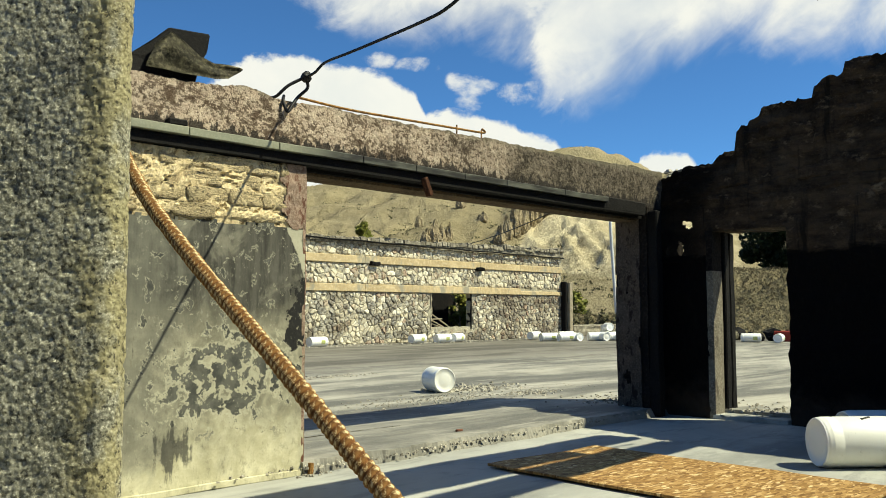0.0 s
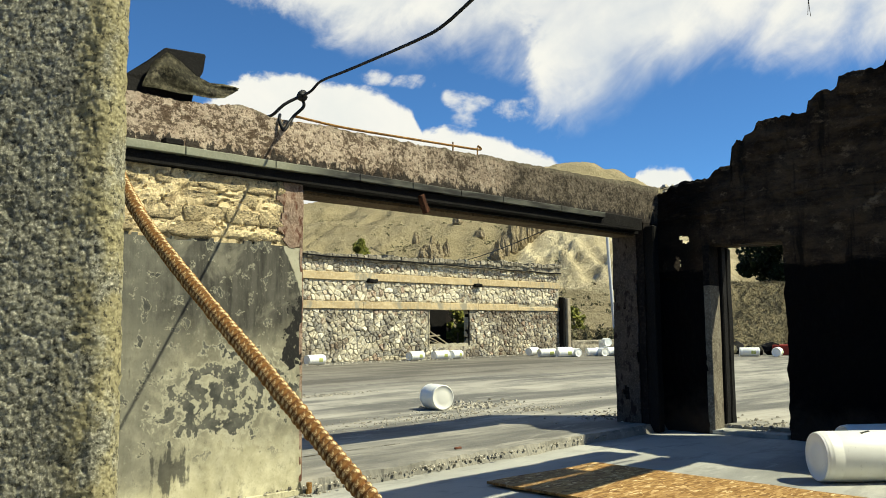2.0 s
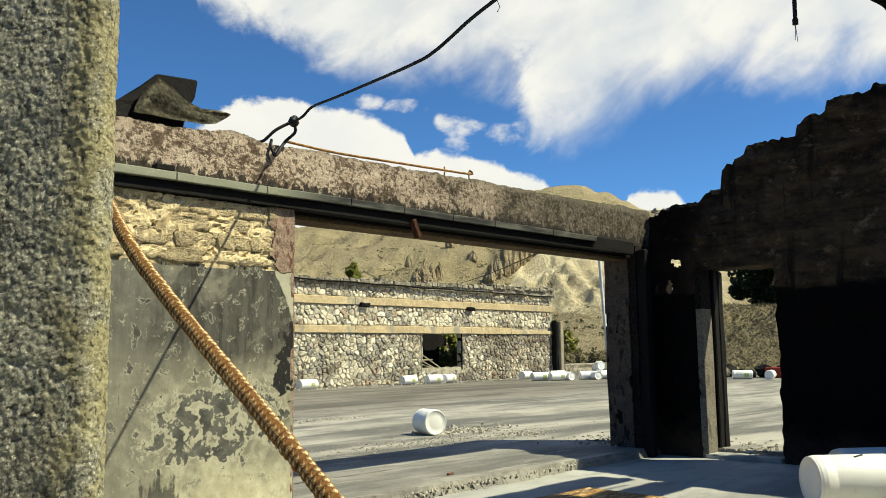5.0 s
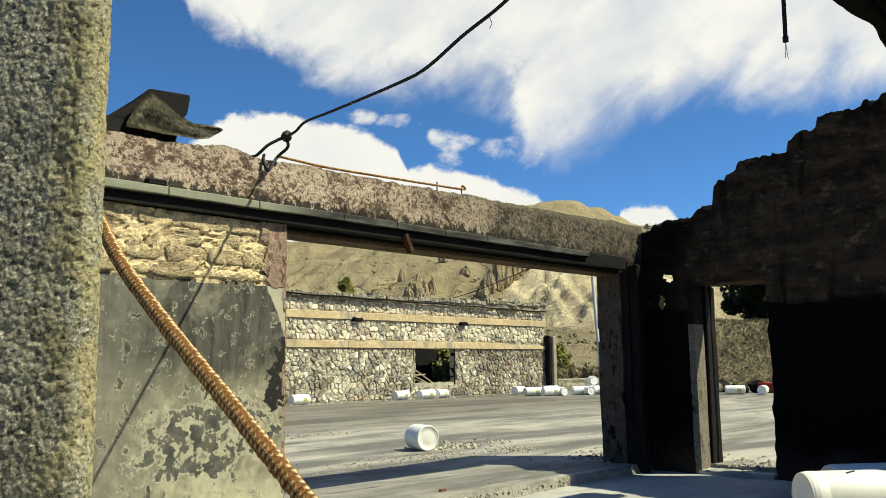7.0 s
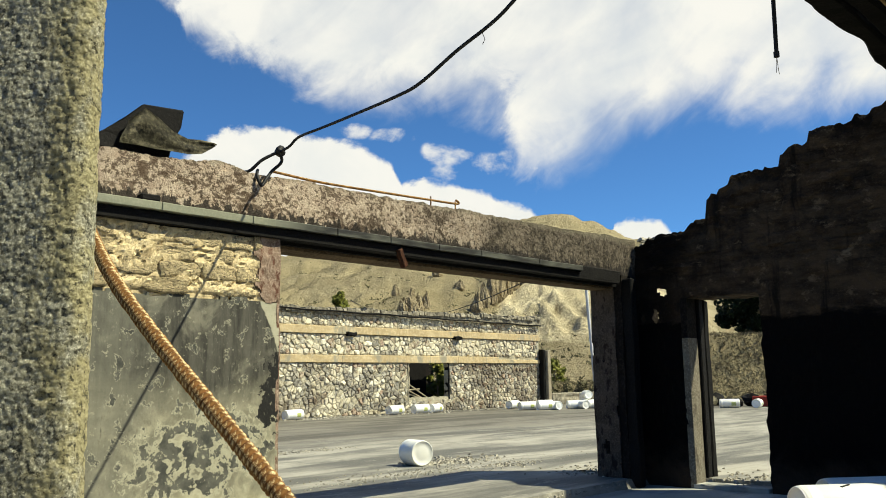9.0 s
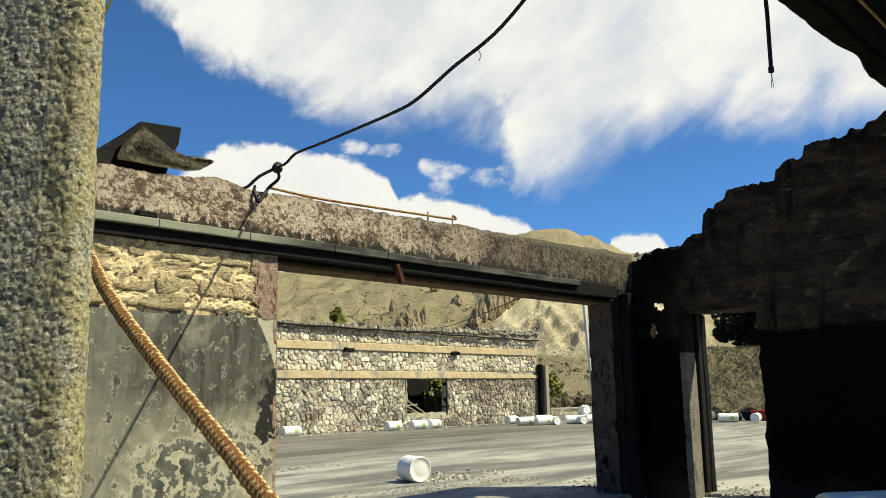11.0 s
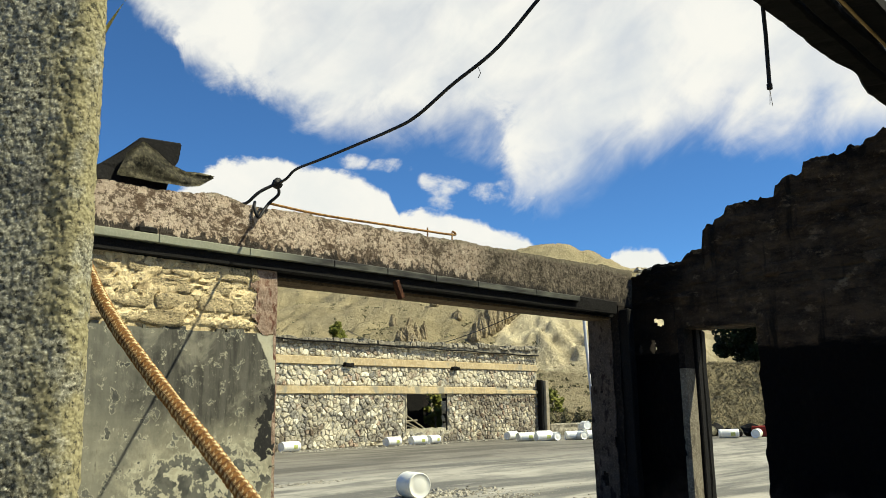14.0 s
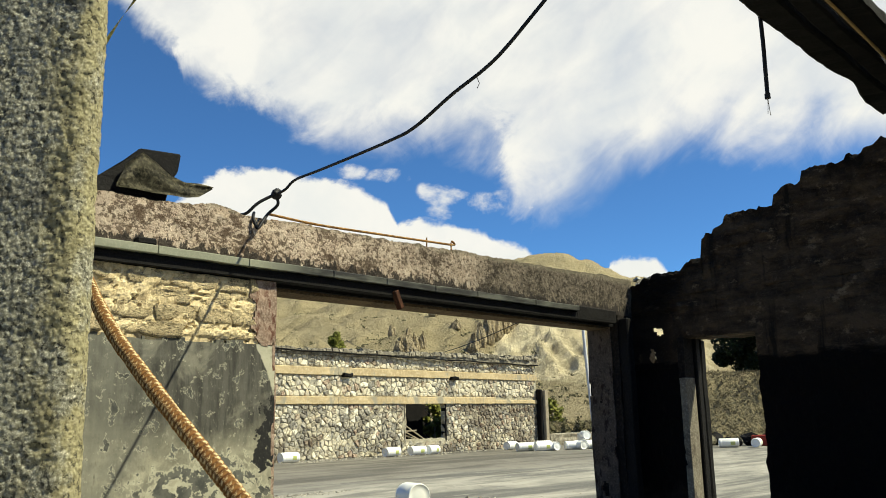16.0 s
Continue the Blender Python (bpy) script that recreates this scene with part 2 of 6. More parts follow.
def plaster_material():
    """Pale lime plaster, sooty grey above, flaked in the middle, with black scorch marks."""
    m, n = material("sooty_plaster", 0.85)
    sep = n.add("ShaderNodeSeparateXYZ")
    n.link(n.co, sep.inputs[0])
    x, z = sep.outputs[0], sep.outputs[2]
    big = n.noise(n.mapped(n.co, (1, 1, 0.8)), 1.5, 9, 0.68, 0.2)
    mid = n.noise(n.co, 5.5, 9, 0.66, 0.3)
    fine = n.noise(n.co, 42, 5, 0.72)
    streak = n.noise(n.mapped(n.co, (6, 1, 0.8)), 2.0, 7, 0.65)
    pale = n.mix(n.smooth(mid, 0.35, 0.7), (0.44, 0.41, 0.27), (0.66, 0.625, 0.44))
    pale = n.mix(n.smooth(fine, 0.52, 0.8, 0, 0.45), pale, (0.36, 0.34, 0.24))
    beige = n.mix(n.smooth(mid, 0.36, 0.66), (0.20, 0.19, 0.14), (0.40, 0.38, 0.275))
    soot = n.mix(n.smooth(streak, 0.36, 0.64), (0.046, 0.045, 0.039), (0.105, 0.102, 0.085))
    soot = n.mix(n.smooth(fine, 0.56, 0.78, 0, 0.5), soot, (0.27, 0.26, 0.20))
    level = n.math("ADD", z, n.math("ADD", n.math("MULTIPLY", n.math("SUBTRACT", big, 0.5), 0.9), n.math("MULTIPLY", n.math("SUBTRACT", mid, 0.5), 0.3)))
    c = n.mix(n.smooth(level, 0.12, 0.6), pale, beige)
    c = n.mix(n.smooth(level, 1.02, 1.4), c, soot)
    grey_side = n.math("MULTIPLY", n.smooth(n.math("ADD", x, n.math("MULTIPLY", n.math("SUBTRACT", mid, 0.5), 1.2)), -0.85, -1.35), n.smooth(level, 0.1, 0.35))
    c = n.mix(n.math("MULTIPLY", grey_side, 0.7), c, n.mix(streak, (0.10, 0.10, 0.085), (0.24, 0.235, 0.185)))
    # pale clouds where the soot has come away
    cloud = n.noise(n.mapped(n.co, (1, 1, 0.8), (2, 0, 6)), 3.4, 7, 0.62, 0.5)
    c = n.mix(n.smooth(cloud, 0.53, 0.70, 0, 0.5), c, (0.33, 0.315, 0.24))
    # dark coat left in crisp torn flakes, each with a rim of bare undercoat
    torn = n.noise(n.mapped(n.co, (1, 1, 1), (3, 0, 5)), 8.5, 12, 0.66, 0.1)
    zone_x = n.math("POWER", n.math("ABSOLUTE", n.math("MULTIPLY", n.math("ADD", x, 0.66), 1.45)), 2.0)
    zone_z = n.math("POWER", n.math("ABSOLUTE", n.math("MULTIPLY", n.math("SUBTRACT", n.math("ADD", z, n.math("MULTIPLY", x, -0.12)), 0.86), 2.5)), 2.0)
    zone = n.math("SUBTRACT", 1.0, n.math("ADD", zone_x, zone_z), clamp=True)
    lump = n.math("ADD", torn, n.math("MULTIPLY", zone, 0.20))
    rim_mask = n.math("MULTIPLY", n.smooth(lump, 0.565, 0.585), n.smooth(z, 0.25, 0.5))
    c = n.mix(n.math("MULTIPLY", rim_mask, 0.7), c, n.mix(fine, (0.37, 0.355, 0.26), (0.56, 0.535, 0.40)))
    flake = n.math("MULTIPLY", n.smooth(n.math("ADD", torn, n.math("MULTIPLY", zone, 0.125)), 0.592, 0.602), n.smooth(z, 0.25, 0.5))
    c = n.mix(flake, c, n.mix(n.smooth(mid, 0.42, 0.62), (0.125, 0.125, 0.105), (0.062, 0.064, 0.058)))
    # bare undercoat high at the jamb
    bare = n.smooth(n.math("ADD", n.math("ADD", n.math("MULTIPLY", x, 2.2), z), n.math("MULTIPLY", n.math("SUBTRACT", mid, 0.5), 0.25)), 1.50, 1.53)
    bare = n.math("MULTIPLY", bare, n.smooth(z, 1.45, 1.6))
    c = n.mix(bare, c, n.mix(fine, (0.36, 0.345, 0.25), (0.52, 0.50, 0.38)))
    # scorched run near the floor and black flakes along the jamb
    run = n.math("MULTIPLY", n.smooth(n.math("ABSOLUTE", n.math("ADD", x, 1.12)), 0.26, 0.0), n.smooth(n.math("ABSOLUTE", n.math("SUBTRACT", z, 0.30)), 0.34, 0.0))
    run = n.math("ADD", n.math("MULTIPLY", run, 0.26), n.math("ADD", n.math("MULTIPLY", streak, 0.65), n.math("MULTIPLY", mid, 0.55)))
    c = n.mix(n.smooth(run, 0.73, 0.82, 0, 0.85), c, (0.05, 0.05, 0.046))
    edge = n.math("MULTIPLY", n.smooth(x, -0.42, 0.0), n.smooth(n.math("ABSOLUTE", n.math("SUBTRACT", z, 1.2)), 0.62, 0.1))
    edge_mask = n.smooth(n.math("ADD", n.math("MULTIPLY", edge, 0.33), n.math("MULTIPLY", torn, 0.95)), 0.72, 0.73)
    c = n.mix(edge_mask, c, (0.022, 0.022, 0.021))
    grime = n.noise(n.mapped(n.co, (1.6, 1, 1), (9, 2, 4)), 11, 10, 0.75)
    c = n.mix(n.smooth(grime, 0.52, 0.68, 0, 0.5), c, (0.10, 0.094, 0.074))
    c = n.mix(n.smooth(grime, 0.44, 0.30, 0, 0.35), c, (0.58, 0.56, 0.43))
    n.link(c, n.b.inputs["Base Color"])
    h = n.math("ADD", n.math("MULTIPLY", flake, -0.9), n.math("ADD", n.math("MULTIPLY", fine, 0.25), n.math("MULTIPLY", edge_mask, -0.6)))
    bump(n, h, 0.55, 0.008)
    return m


def pillar_material():
    """Coarse pebbly cement, dark with weather, its corner yellowed to look sunlit."""
    m, n = material("pebble_concrete", 0.95)
    sep = n.add("ShaderNodeSeparateXYZ")
    n.link(n.co, sep.inputs[0])
    a, f = n.noise(n.co, 5.0, 6, 0.65, 0.3), n.noise(n.co, 150, 5, 0.8)
    g = n.voronoi(n.co, 85)
    c = n.mix(n.smooth(a, 0.3, 0.7), (0.29, 0.285, 0.222), (0.46, 0.448, 0.345))
    c = n.mix(n.smooth(f, 0.53, 0.59, 0, 0.85), c, (0.84, 0.81, 0.66))
    c = n.mix(n.smooth(f, 0.45, 0.40, 0, 0.7), c, (0.16, 0.155, 0.12))
    c = n.mix(n.smooth(n.noise(n.mapped(n.co, (1, 1, 1), (3, 8, 1)), 7, 6, 0.6), 0.57, 0.70, 0, 0.6), c, (0.17, 0.17, 0.155))
    c = n.mix(n.smooth(n.noise(n.mapped(n.co, (1, 1, 1), (6, 1, 4)), 11, 7, 0.65), 0.60, 0.70, 0, 0.8), c, (0.82, 0.79, 0.66))
    # paler yellow painted along the corner in place of sun on the edge
    sun_edge = n.math("MULTIPLY", n.smooth(sep.outputs[0], -3.32, -3.24), n.smooth(n.noise(n.mapped(n.co, (1, 1, 0.6), (1, 5, 2)), 14, 6, 0.6), 0.36, 0.56))
    c = n.mix(n.math("MULTIPLY", sun_edge, 0.75), c, (0.50, 0.44, 0.23))
    n.link(c, n.b.inputs["Base Color"])
    pits = n.smooth(n.noise(n.mapped(n.co, (1, 1, 1), (2, 2, 2)), 66, 6, 0.72), 0.40, 0.46)
    c = n.mix(n.smooth(pits, 0.6, 0.05, 0, 0.8), c, (0.075, 0.072, 0.058))
    n.link(c, n.b.inputs["Base Color"])
    bump(n, n.math("ADD", n.math("ADD", n.math("MULTIPLY", g, -1.0), n.math("MULTIPLY", pits, 1.8)), n.math("ADD", n.math("MULTIPLY", f, 1.3), n.math("MULTIPLY", a, 0.4))), 0.9, 0.009)
    return m


def floor_material(name, dark, mid, light, stain, far_dark=0.0):
    m, n = material(name, 0.75)
    a = n.noise(n.mapped(n.co, (0.5, 1.0, 1)), 0.8, 8, 0.62, 0.8)
    b = n.noise(n.co, 5, 7, 0.65, 0.4)
    f = n.noise(n.co, 70, 4, 0.7)
    long = n.noise(n.mapped(n.co, (0.14, 0.75, 1), (2, 4, 0)), 1.1, 6, 0.6, 0.5)
    c = n.mix(n.smooth(a, 0.34, 0.66), mid, light)
    c = n.mix(n.smooth(long, 0.45, 0.62, 0, 0.9), c, dark)
    c = n.mix(n.smooth(b, 0.55, 0.75, 0, 0.5), c, stain)
    c = n.mix(n.smooth(f, 0.45, 0.8, 0, 0.35), c, light)
    trod = n.noise(n.mapped(n.co, (0.35, 1.1, 1), (6, 1, 0)), 2.3, 9, 0.7, 0.3)
    c = n.mix(n.smooth(trod, 0.52, 0.60, 0, 0.45), c, dark)
    c = n.mix(n.smooth(trod, 0.42, 0.36, 0, 0.5), c, light)
    if far_dark:
        # darker brown over the far side of the yard
        sep = n.add("ShaderNodeSeparateXYZ")
        n.link(n.co, sep.inputs[0])
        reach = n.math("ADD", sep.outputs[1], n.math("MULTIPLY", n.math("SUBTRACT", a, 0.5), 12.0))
        c = n.mix(n.smooth(reach, 6.5, 10.0, 0, far_dark), c, (0.075, 0.066, 0.052))
    n.link(c, n.b.inputs["Base Color"])
    bump(n, n.math("ADD", n.math("MULTIPLY", b, 0.6), n.math("MULTIPLY", f, 0.4)), 0.35, 0.008)
    return m


def osb_material():
    m, n = material("pressed_strand_board", 0.7)
    acc, c = None, None
    for i, rot in enumerate((0.3, 1.25, 2.5, 1.9, 0.75)):
        mp = n.add("ShaderNodeMapping")
        mp.inputs["Rotation"].default_value = (0, 0, rot)
        mp.inputs["Scale"].default_value = (15, 44, 9)
        mp.inputs["Location"].default_value = (i * 3.1, i, 0)
        n.link(n.co, mp.inputs["Vector"])
        v = n.t.nodes.new("ShaderNodeTexVoronoi")
        v.inputs["Scale"].default_value = 1.0
        n.link(mp.outputs[0], v.inputs["Vector"])
        s = n.add("ShaderNodeSeparateColor")
        n.link(v.outputs["Color"], s.inputs[0])
        tone = n.ramp(s.outputs[0], [(0.0, (0.16, 0.08, 0.027)), (0.4, (0.29, 0.165, 0.055)), (0.75, (0.39, 0.235, 0.088)), (0.9, (0.50, 0.33, 0.14)), (1.0, (0.72, 0.55, 0.30))])
        c = tone if c is None else n.mix(n.smooth(s.outputs[1], 0.55, 0.58), c, tone)
        acc = s.outputs[0] if acc is None else n.math("ADD", acc, s.outputs[0])
    c = n.mix(n.smooth(n.noise(n.co, 2.0, 6, 0.6), 0.5, 0.75, 0, 0.5), c, (0.24, 0.13, 0.05))
    n.link(c, n.b.inputs["Base Color"])
    bump(n, acc, 0.3, 0.004)
    return m


def hill_material():
    m, n = material("dry_hillside", 1.0)
    a = n.noise(n.co, 0.02, 8, 0.62, 0.5)
    b = n.noise(n.mapped(n.co, (1, 1, 0.4)), 0.11, 7, 0.65, 0.4)
    f = n.noise(n.co, 1.3, 6, 0.75)
    c = n.mix(n.smooth(a, 0.35, 0.65), (0.295, 0.247, 0.14), (0.38, 0.318, 0.187))
    c = n.mix(n.smooth(b, 0.5, 0.7, 0, 0.45), c, (0.19, 0.165, 0.10))
    c = n.mix(n.smooth(f, 0.55, 0.66, 0, 0.6), c, (0.095, 0.088, 0.054))
    g = n.noise(n.mapped(n.co, (1, 1, 0.5), (3, 1, 8)), 0.35, 8, 0.72, 0.3)
    c = n.mix(n.smooth(g, 0.56, 0.66, 0, 0.4), c, (0.15, 0.13, 0.08))
    c = n.mix(n.smooth(g, 0.44, 0.34, 0, 0.45), c, (0.46, 0.39, 0.245))
    # pale eroded clay of the spur
    sep = n.add("ShaderNodeSeparateXYZ")
    n.link(n.co, sep.inputs[0])
    ex, ey = n.math("ADD", sep.outputs[0], 4.05), n.math("ADD", sep.outputs[1], 5.48)
    az = n.math("MULTIPLY", n.math("ARCTAN2", ex, ey), 57.29578)
    r = n.math("SQRT", n.math("ADD", n.math("MULTIPLY", ex, ex), n.math("MULTIPLY", ey, ey)))
    edge_az = n.math("MAXIMUM", n.math("MULTIPLY", n.math("SUBTRACT", r, 135.0), 0.04), n.math("MULTIPLY", n.math("SUBTRACT", 135.0, r), 0.085))
    side = n.math("ADD", n.math("SUBTRACT", az, edge_az), n.math("MULTIPLY", n.math("SUBTRACT", b, 0.5), 1.6))
    spur_mask = n.math("MULTIPLY", n.smooth(side, 49.8, 50.5), n.smooth(n.math("ADD", r, n.math("MULTIPLY", n.math("SUBTRACT", b, 0.5), 30)), 84, 94))
    spur_mask = n.math("MULTIPLY", spur_mask, n.smooth(r, 265, 225))
    spur_mask = n.math("MULTIPLY", spur_mask, n.smooth(az, 66, 63))
    clay = n.mix(n.smooth(b, 0.4, 0.6), (0.56, 0.475, 0.295), (0.78, 0.68, 0.445))
    clay = n.mix(n.smooth(f, 0.5, 0.75, 0, 0.25), clay, (0.26, 0.22, 0.15))
    c = n.mix(spur_mask, c, clay)
    n.link(c, n.b.inputs["Base Color"])
    bump(n, n.math("ADD", n.math("MULTIPLY", b, 1.6), n.math("ADD", n.math("MULTIPLY", f, 1.2), n.math("MULTIPLY", g, 1.4))), 1.0, 0.9)
    return m


def steel_material(name, rust):
    m, n = material(name, 0.5, 0.4)
    a, f = n.noise(n.mapped(n.co, (0.5, 1, 3)), 3.5, 7, 0.65), n.noise(n.co, 60, 4, 0.7)
    c = n.mix(n.smooth(a, 0.35, 0.65), (0.045, 0.045, 0.043), (0.16, 0.165, 0.135))
    sep = n.add("ShaderNodeSeparateXYZ")
    n.link(n.co, sep.inputs[0])
    paint = n.smooth(n.math("ADD", sep.outputs[0], n.math("MULTIPLY", n.math("SUBTRACT", a, 0.5), 0.8)), 0.25, -0.25)
    c = n.mix(paint, c, n.mix(n.smooth(f, 0.4, 0.8), (0.27, 0.275, 0.20), (0.36, 0.36, 0.27)))
    c = n.mix(n.smooth(f, 0.6, 0.8, 0, rust), c, (0.14, 0.06, 0.025))
    n.link(c, n.b.inputs["Base Color"])
    bump(n, n.math("ADD", a, f), 0.25, 0.004)
    return m


def rust_material(name="flaking_rust", dark=(0.10, 0.045, 0.013), mid=(0.30, 0.155, 0.048), light=(0.62, 0.43, 0.19), share=0.52):
    m, n = material(name, 0.85, 0.1)
    a, f = n.noise(n.co, 18, 6, 0.65, 0.4), n.noise(n.co, 75, 6, 0.7)
    c = n.mix(n.smooth(a, 0.35, 0.65), dark, mid)
    c = n.mix(n.smooth(f, share, share + 0.14), c, light)
    n.link(c, n.b.inputs["Base Color"])
    bump(n, n.math("ADD", a, f), 0.7, 0.003)
    return m


def plastic_material():
    m, n = material("white_plastic", 0.42)
    a, f = n.noise(n.co, 3.0, 6, 0.6), n.noise(n.co, 30, 5, 0.65)
    tint = n.add("ShaderNodeObjectInfo").outputs["Random"]
    c = n.mix(n.smooth(tint, 0.4, 1.0), (0.84, 0.85, 0.82), (0.80, 0.80, 0.72))
    c = n.mix(n.smooth(a, 0.5, 0.72, 0, 0.35), c, (0.68, 0.67, 0.58))
    c = n.mix(n.smooth(f, 0.6, 0.75, 0, 0.4), c, (0.42, 0.40, 0.33))
    n.link(c, n.b.inputs["Base Color"])
    n.b.inputs["Specular IOR Level"].default_value = 0.5
    bump(n, f, 0.08, 0.004)
    return m


def leaf_material(name, a, b):
    m, n = material(name, 0.7)
    src = n.add("ShaderNodeNewGeometry").outputs["Random Per Island"]
    n.link(n.mix(src, a, b), n.b.inputs["Base Color"])
    return m


M_PLASTER = plaster_material()
M_ADOBE = speckled("pale_adobe", (0.46, 0.36, 0.20), (0.70, 0.56, 0.33), (0.80, 0.68, 0.44), 6, 26, 1.0, 0.03, 0.95, own=0.16, stain=(0.21, 0.175, 0.115))
M_MORTAR = speckled("mud_mortar", (0.58, 0.455, 0.25), (0.74, 0.60, 0.355), (0.83, 0.71, 0.46), 5, 38, 1.0, 0.022, 0.95, stain=(0.36, 0.28, 0.16))
M_PINK = speckled("scorched_pink_render", (0.13, 0.085, 0.06), (0.36, 0.255, 0.19), (0.46, 0.36, 0.28), 9, 55, 0.8, 0.012, 0.95, stain=(0.13, 0.06, 0.04))
def beam_material():
    """Pinkish aggregate concrete, blotched brown, sooty black towards the far end and along the rail."""
    m, n = material("scorched_concrete", 0.95)
    sep = n.add("ShaderNodeSeparateXYZ")
    n.link(n.co, sep.inputs[0])
    a, b, f = n.noise(n.mapped(n.co, (0.7, 1, 1)), 2.2, 9, 0.68, 0.2), n.noise(n.co, 9, 8, 0.7), n.noise(n.co, 55, 5, 0.75)
    c = n.mix(n.smooth(b, 0.35, 0.65), (0.48, 0.37, 0.275), (0.64, 0.53, 0.405))
    c = n.mix(n.smooth(f, 0.55, 0.72), c, (0.16, 0.11, 0.075))
    pock = n.noise(n.mapped(n.co, (1, 1, 1.2), (7, 3, 5)), 26, 8, 0.76)
    c = n.mix(n.smooth(n.math("ADD", pock, n.math("MULTIPLY", n.math("SUBTRACT", a, 0.5), 0.35)), 0.505, 0.53, 0, 0.85), c, (0.10, 0.068, 0.046))
    blot = n.math("ADD", n.math("MULTIPLY", a, 0.7), n.math("MULTIPLY", b, 0.4))
    c = n.mix(n.smooth(blot, 0.59, 0.61, 0, 0.85), c, n.mix(n.smooth(f, 0.5, 0.75), (0.10, 0.065, 0.042), (0.26, 0.19, 0.13)))
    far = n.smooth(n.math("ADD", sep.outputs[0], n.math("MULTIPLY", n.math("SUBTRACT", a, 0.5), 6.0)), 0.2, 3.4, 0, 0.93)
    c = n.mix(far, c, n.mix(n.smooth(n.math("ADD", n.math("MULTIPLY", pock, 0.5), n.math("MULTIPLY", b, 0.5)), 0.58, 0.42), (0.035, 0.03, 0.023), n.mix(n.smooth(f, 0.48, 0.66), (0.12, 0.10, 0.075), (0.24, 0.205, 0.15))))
    top = n.smooth(n.math("ADD", sep.outputs[2], n.math("MULTIPLY", n.math("SUBTRACT", b, 0.5), 0.25)), 2.86, 2.93, 0, 0.6)
    c = n.mix(top, c, (0.24, 0.21, 0.15))
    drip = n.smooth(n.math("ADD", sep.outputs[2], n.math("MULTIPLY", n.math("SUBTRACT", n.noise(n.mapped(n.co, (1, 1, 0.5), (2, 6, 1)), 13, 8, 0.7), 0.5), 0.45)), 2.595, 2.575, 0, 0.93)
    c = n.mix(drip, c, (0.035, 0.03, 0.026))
    n.link(c, n.b.inputs["Base Color"])
    bump(n, n.math("ADD", n.math("MULTIPLY", pock, -1.2), n.math("ADD", b, f)), 0.9, 0.016)
    return m


M_BEAM = beam_material()
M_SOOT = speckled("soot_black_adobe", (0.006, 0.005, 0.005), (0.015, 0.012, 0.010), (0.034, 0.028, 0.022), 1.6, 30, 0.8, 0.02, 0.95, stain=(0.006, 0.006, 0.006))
def smoked_wall(name, own):
    """Brown smoked adobe, jet black with soot below an uneven line; black towards the corner too."""
    m, n = material(name, 0.95)
    geo = n.add("ShaderNodeNewGeometry").outputs["Position"]
    sep = n.add("ShaderNodeSeparateXYZ")
    n.link(geo, sep.inputs[0])
    a, b, f = n.noise(geo, 1.1, 8, 0.66, 0.3), n.noise(n.mapped(geo, (1, 0.5, 1.6)), 4.0, 8, 0.68), n.noise(geo, 34, 5, 0.72)
    c = n.mix(n.smooth(b, 0.34, 0.66), (0.036, 0.024, 0.015), (0.11, 0.076, 0.046))
    c = n.mix(n.smooth(f, 0.5, 0.75, 0, 0.6), c, (0.15, 0.112, 0.075))
    c = n.mix(n.smooth(a, 0.47, 0.62, 0, 0.88), c, (0.014, 0.011, 0.009))
    runs = n.noise(n.mapped(geo, (1, 3.2, 0.35), (0, 4, 1)), 1.5, 6, 0.6)
    c = n.mix(n.smooth(runs, 0.54, 0.66, 0, 0.85), c, (0.012, 0.010, 0.008))
    # raised lumps coloured paler, as if they catch light
    worn = n.noise(n.mapped(geo, (1, 0.8, 1.3), (3, 7, 2)), 5.5, 7, 0.7)
    c = n.mix(n.smooth(worn, 0.56, 0.68, 0, 0.7), c, (0.24, 0.18, 0.115))
    if own:
        hsv = n.add("ShaderNodeHueSaturation")
        n.link(n.smooth(n.add("ShaderNodeObjectInfo").outputs["Random"], 0, 1, 0.75, 1.25), hsv.inputs["Value"])
        n.link(c, hsv.inputs["Color"])
        c = hsv.outputs[0]
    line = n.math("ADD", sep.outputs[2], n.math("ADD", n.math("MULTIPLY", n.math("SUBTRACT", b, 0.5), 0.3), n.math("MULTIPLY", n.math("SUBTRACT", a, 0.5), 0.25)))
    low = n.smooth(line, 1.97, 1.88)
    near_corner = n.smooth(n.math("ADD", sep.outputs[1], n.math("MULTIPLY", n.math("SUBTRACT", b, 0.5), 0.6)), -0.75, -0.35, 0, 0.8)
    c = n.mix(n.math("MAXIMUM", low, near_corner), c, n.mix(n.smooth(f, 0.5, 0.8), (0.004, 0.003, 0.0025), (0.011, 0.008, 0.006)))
    foot = n.smooth(n.math("ADD", sep.outputs[2], n.math("MULTIPLY", n.math("SUBTRACT", a, 0.5), 1.2)), 0.5, 0.1, 0, 0.8)
    c = n.mix(foot, c, (0.06, 0.043, 0.03))
    n.link(c, n.b.inputs["Base Color"])
    bump(n, n.math("ADD", n.math("ADD", b, f), n.math("MULTIPLY", worn, 1.5)), 1.0, 0.04)
    return m


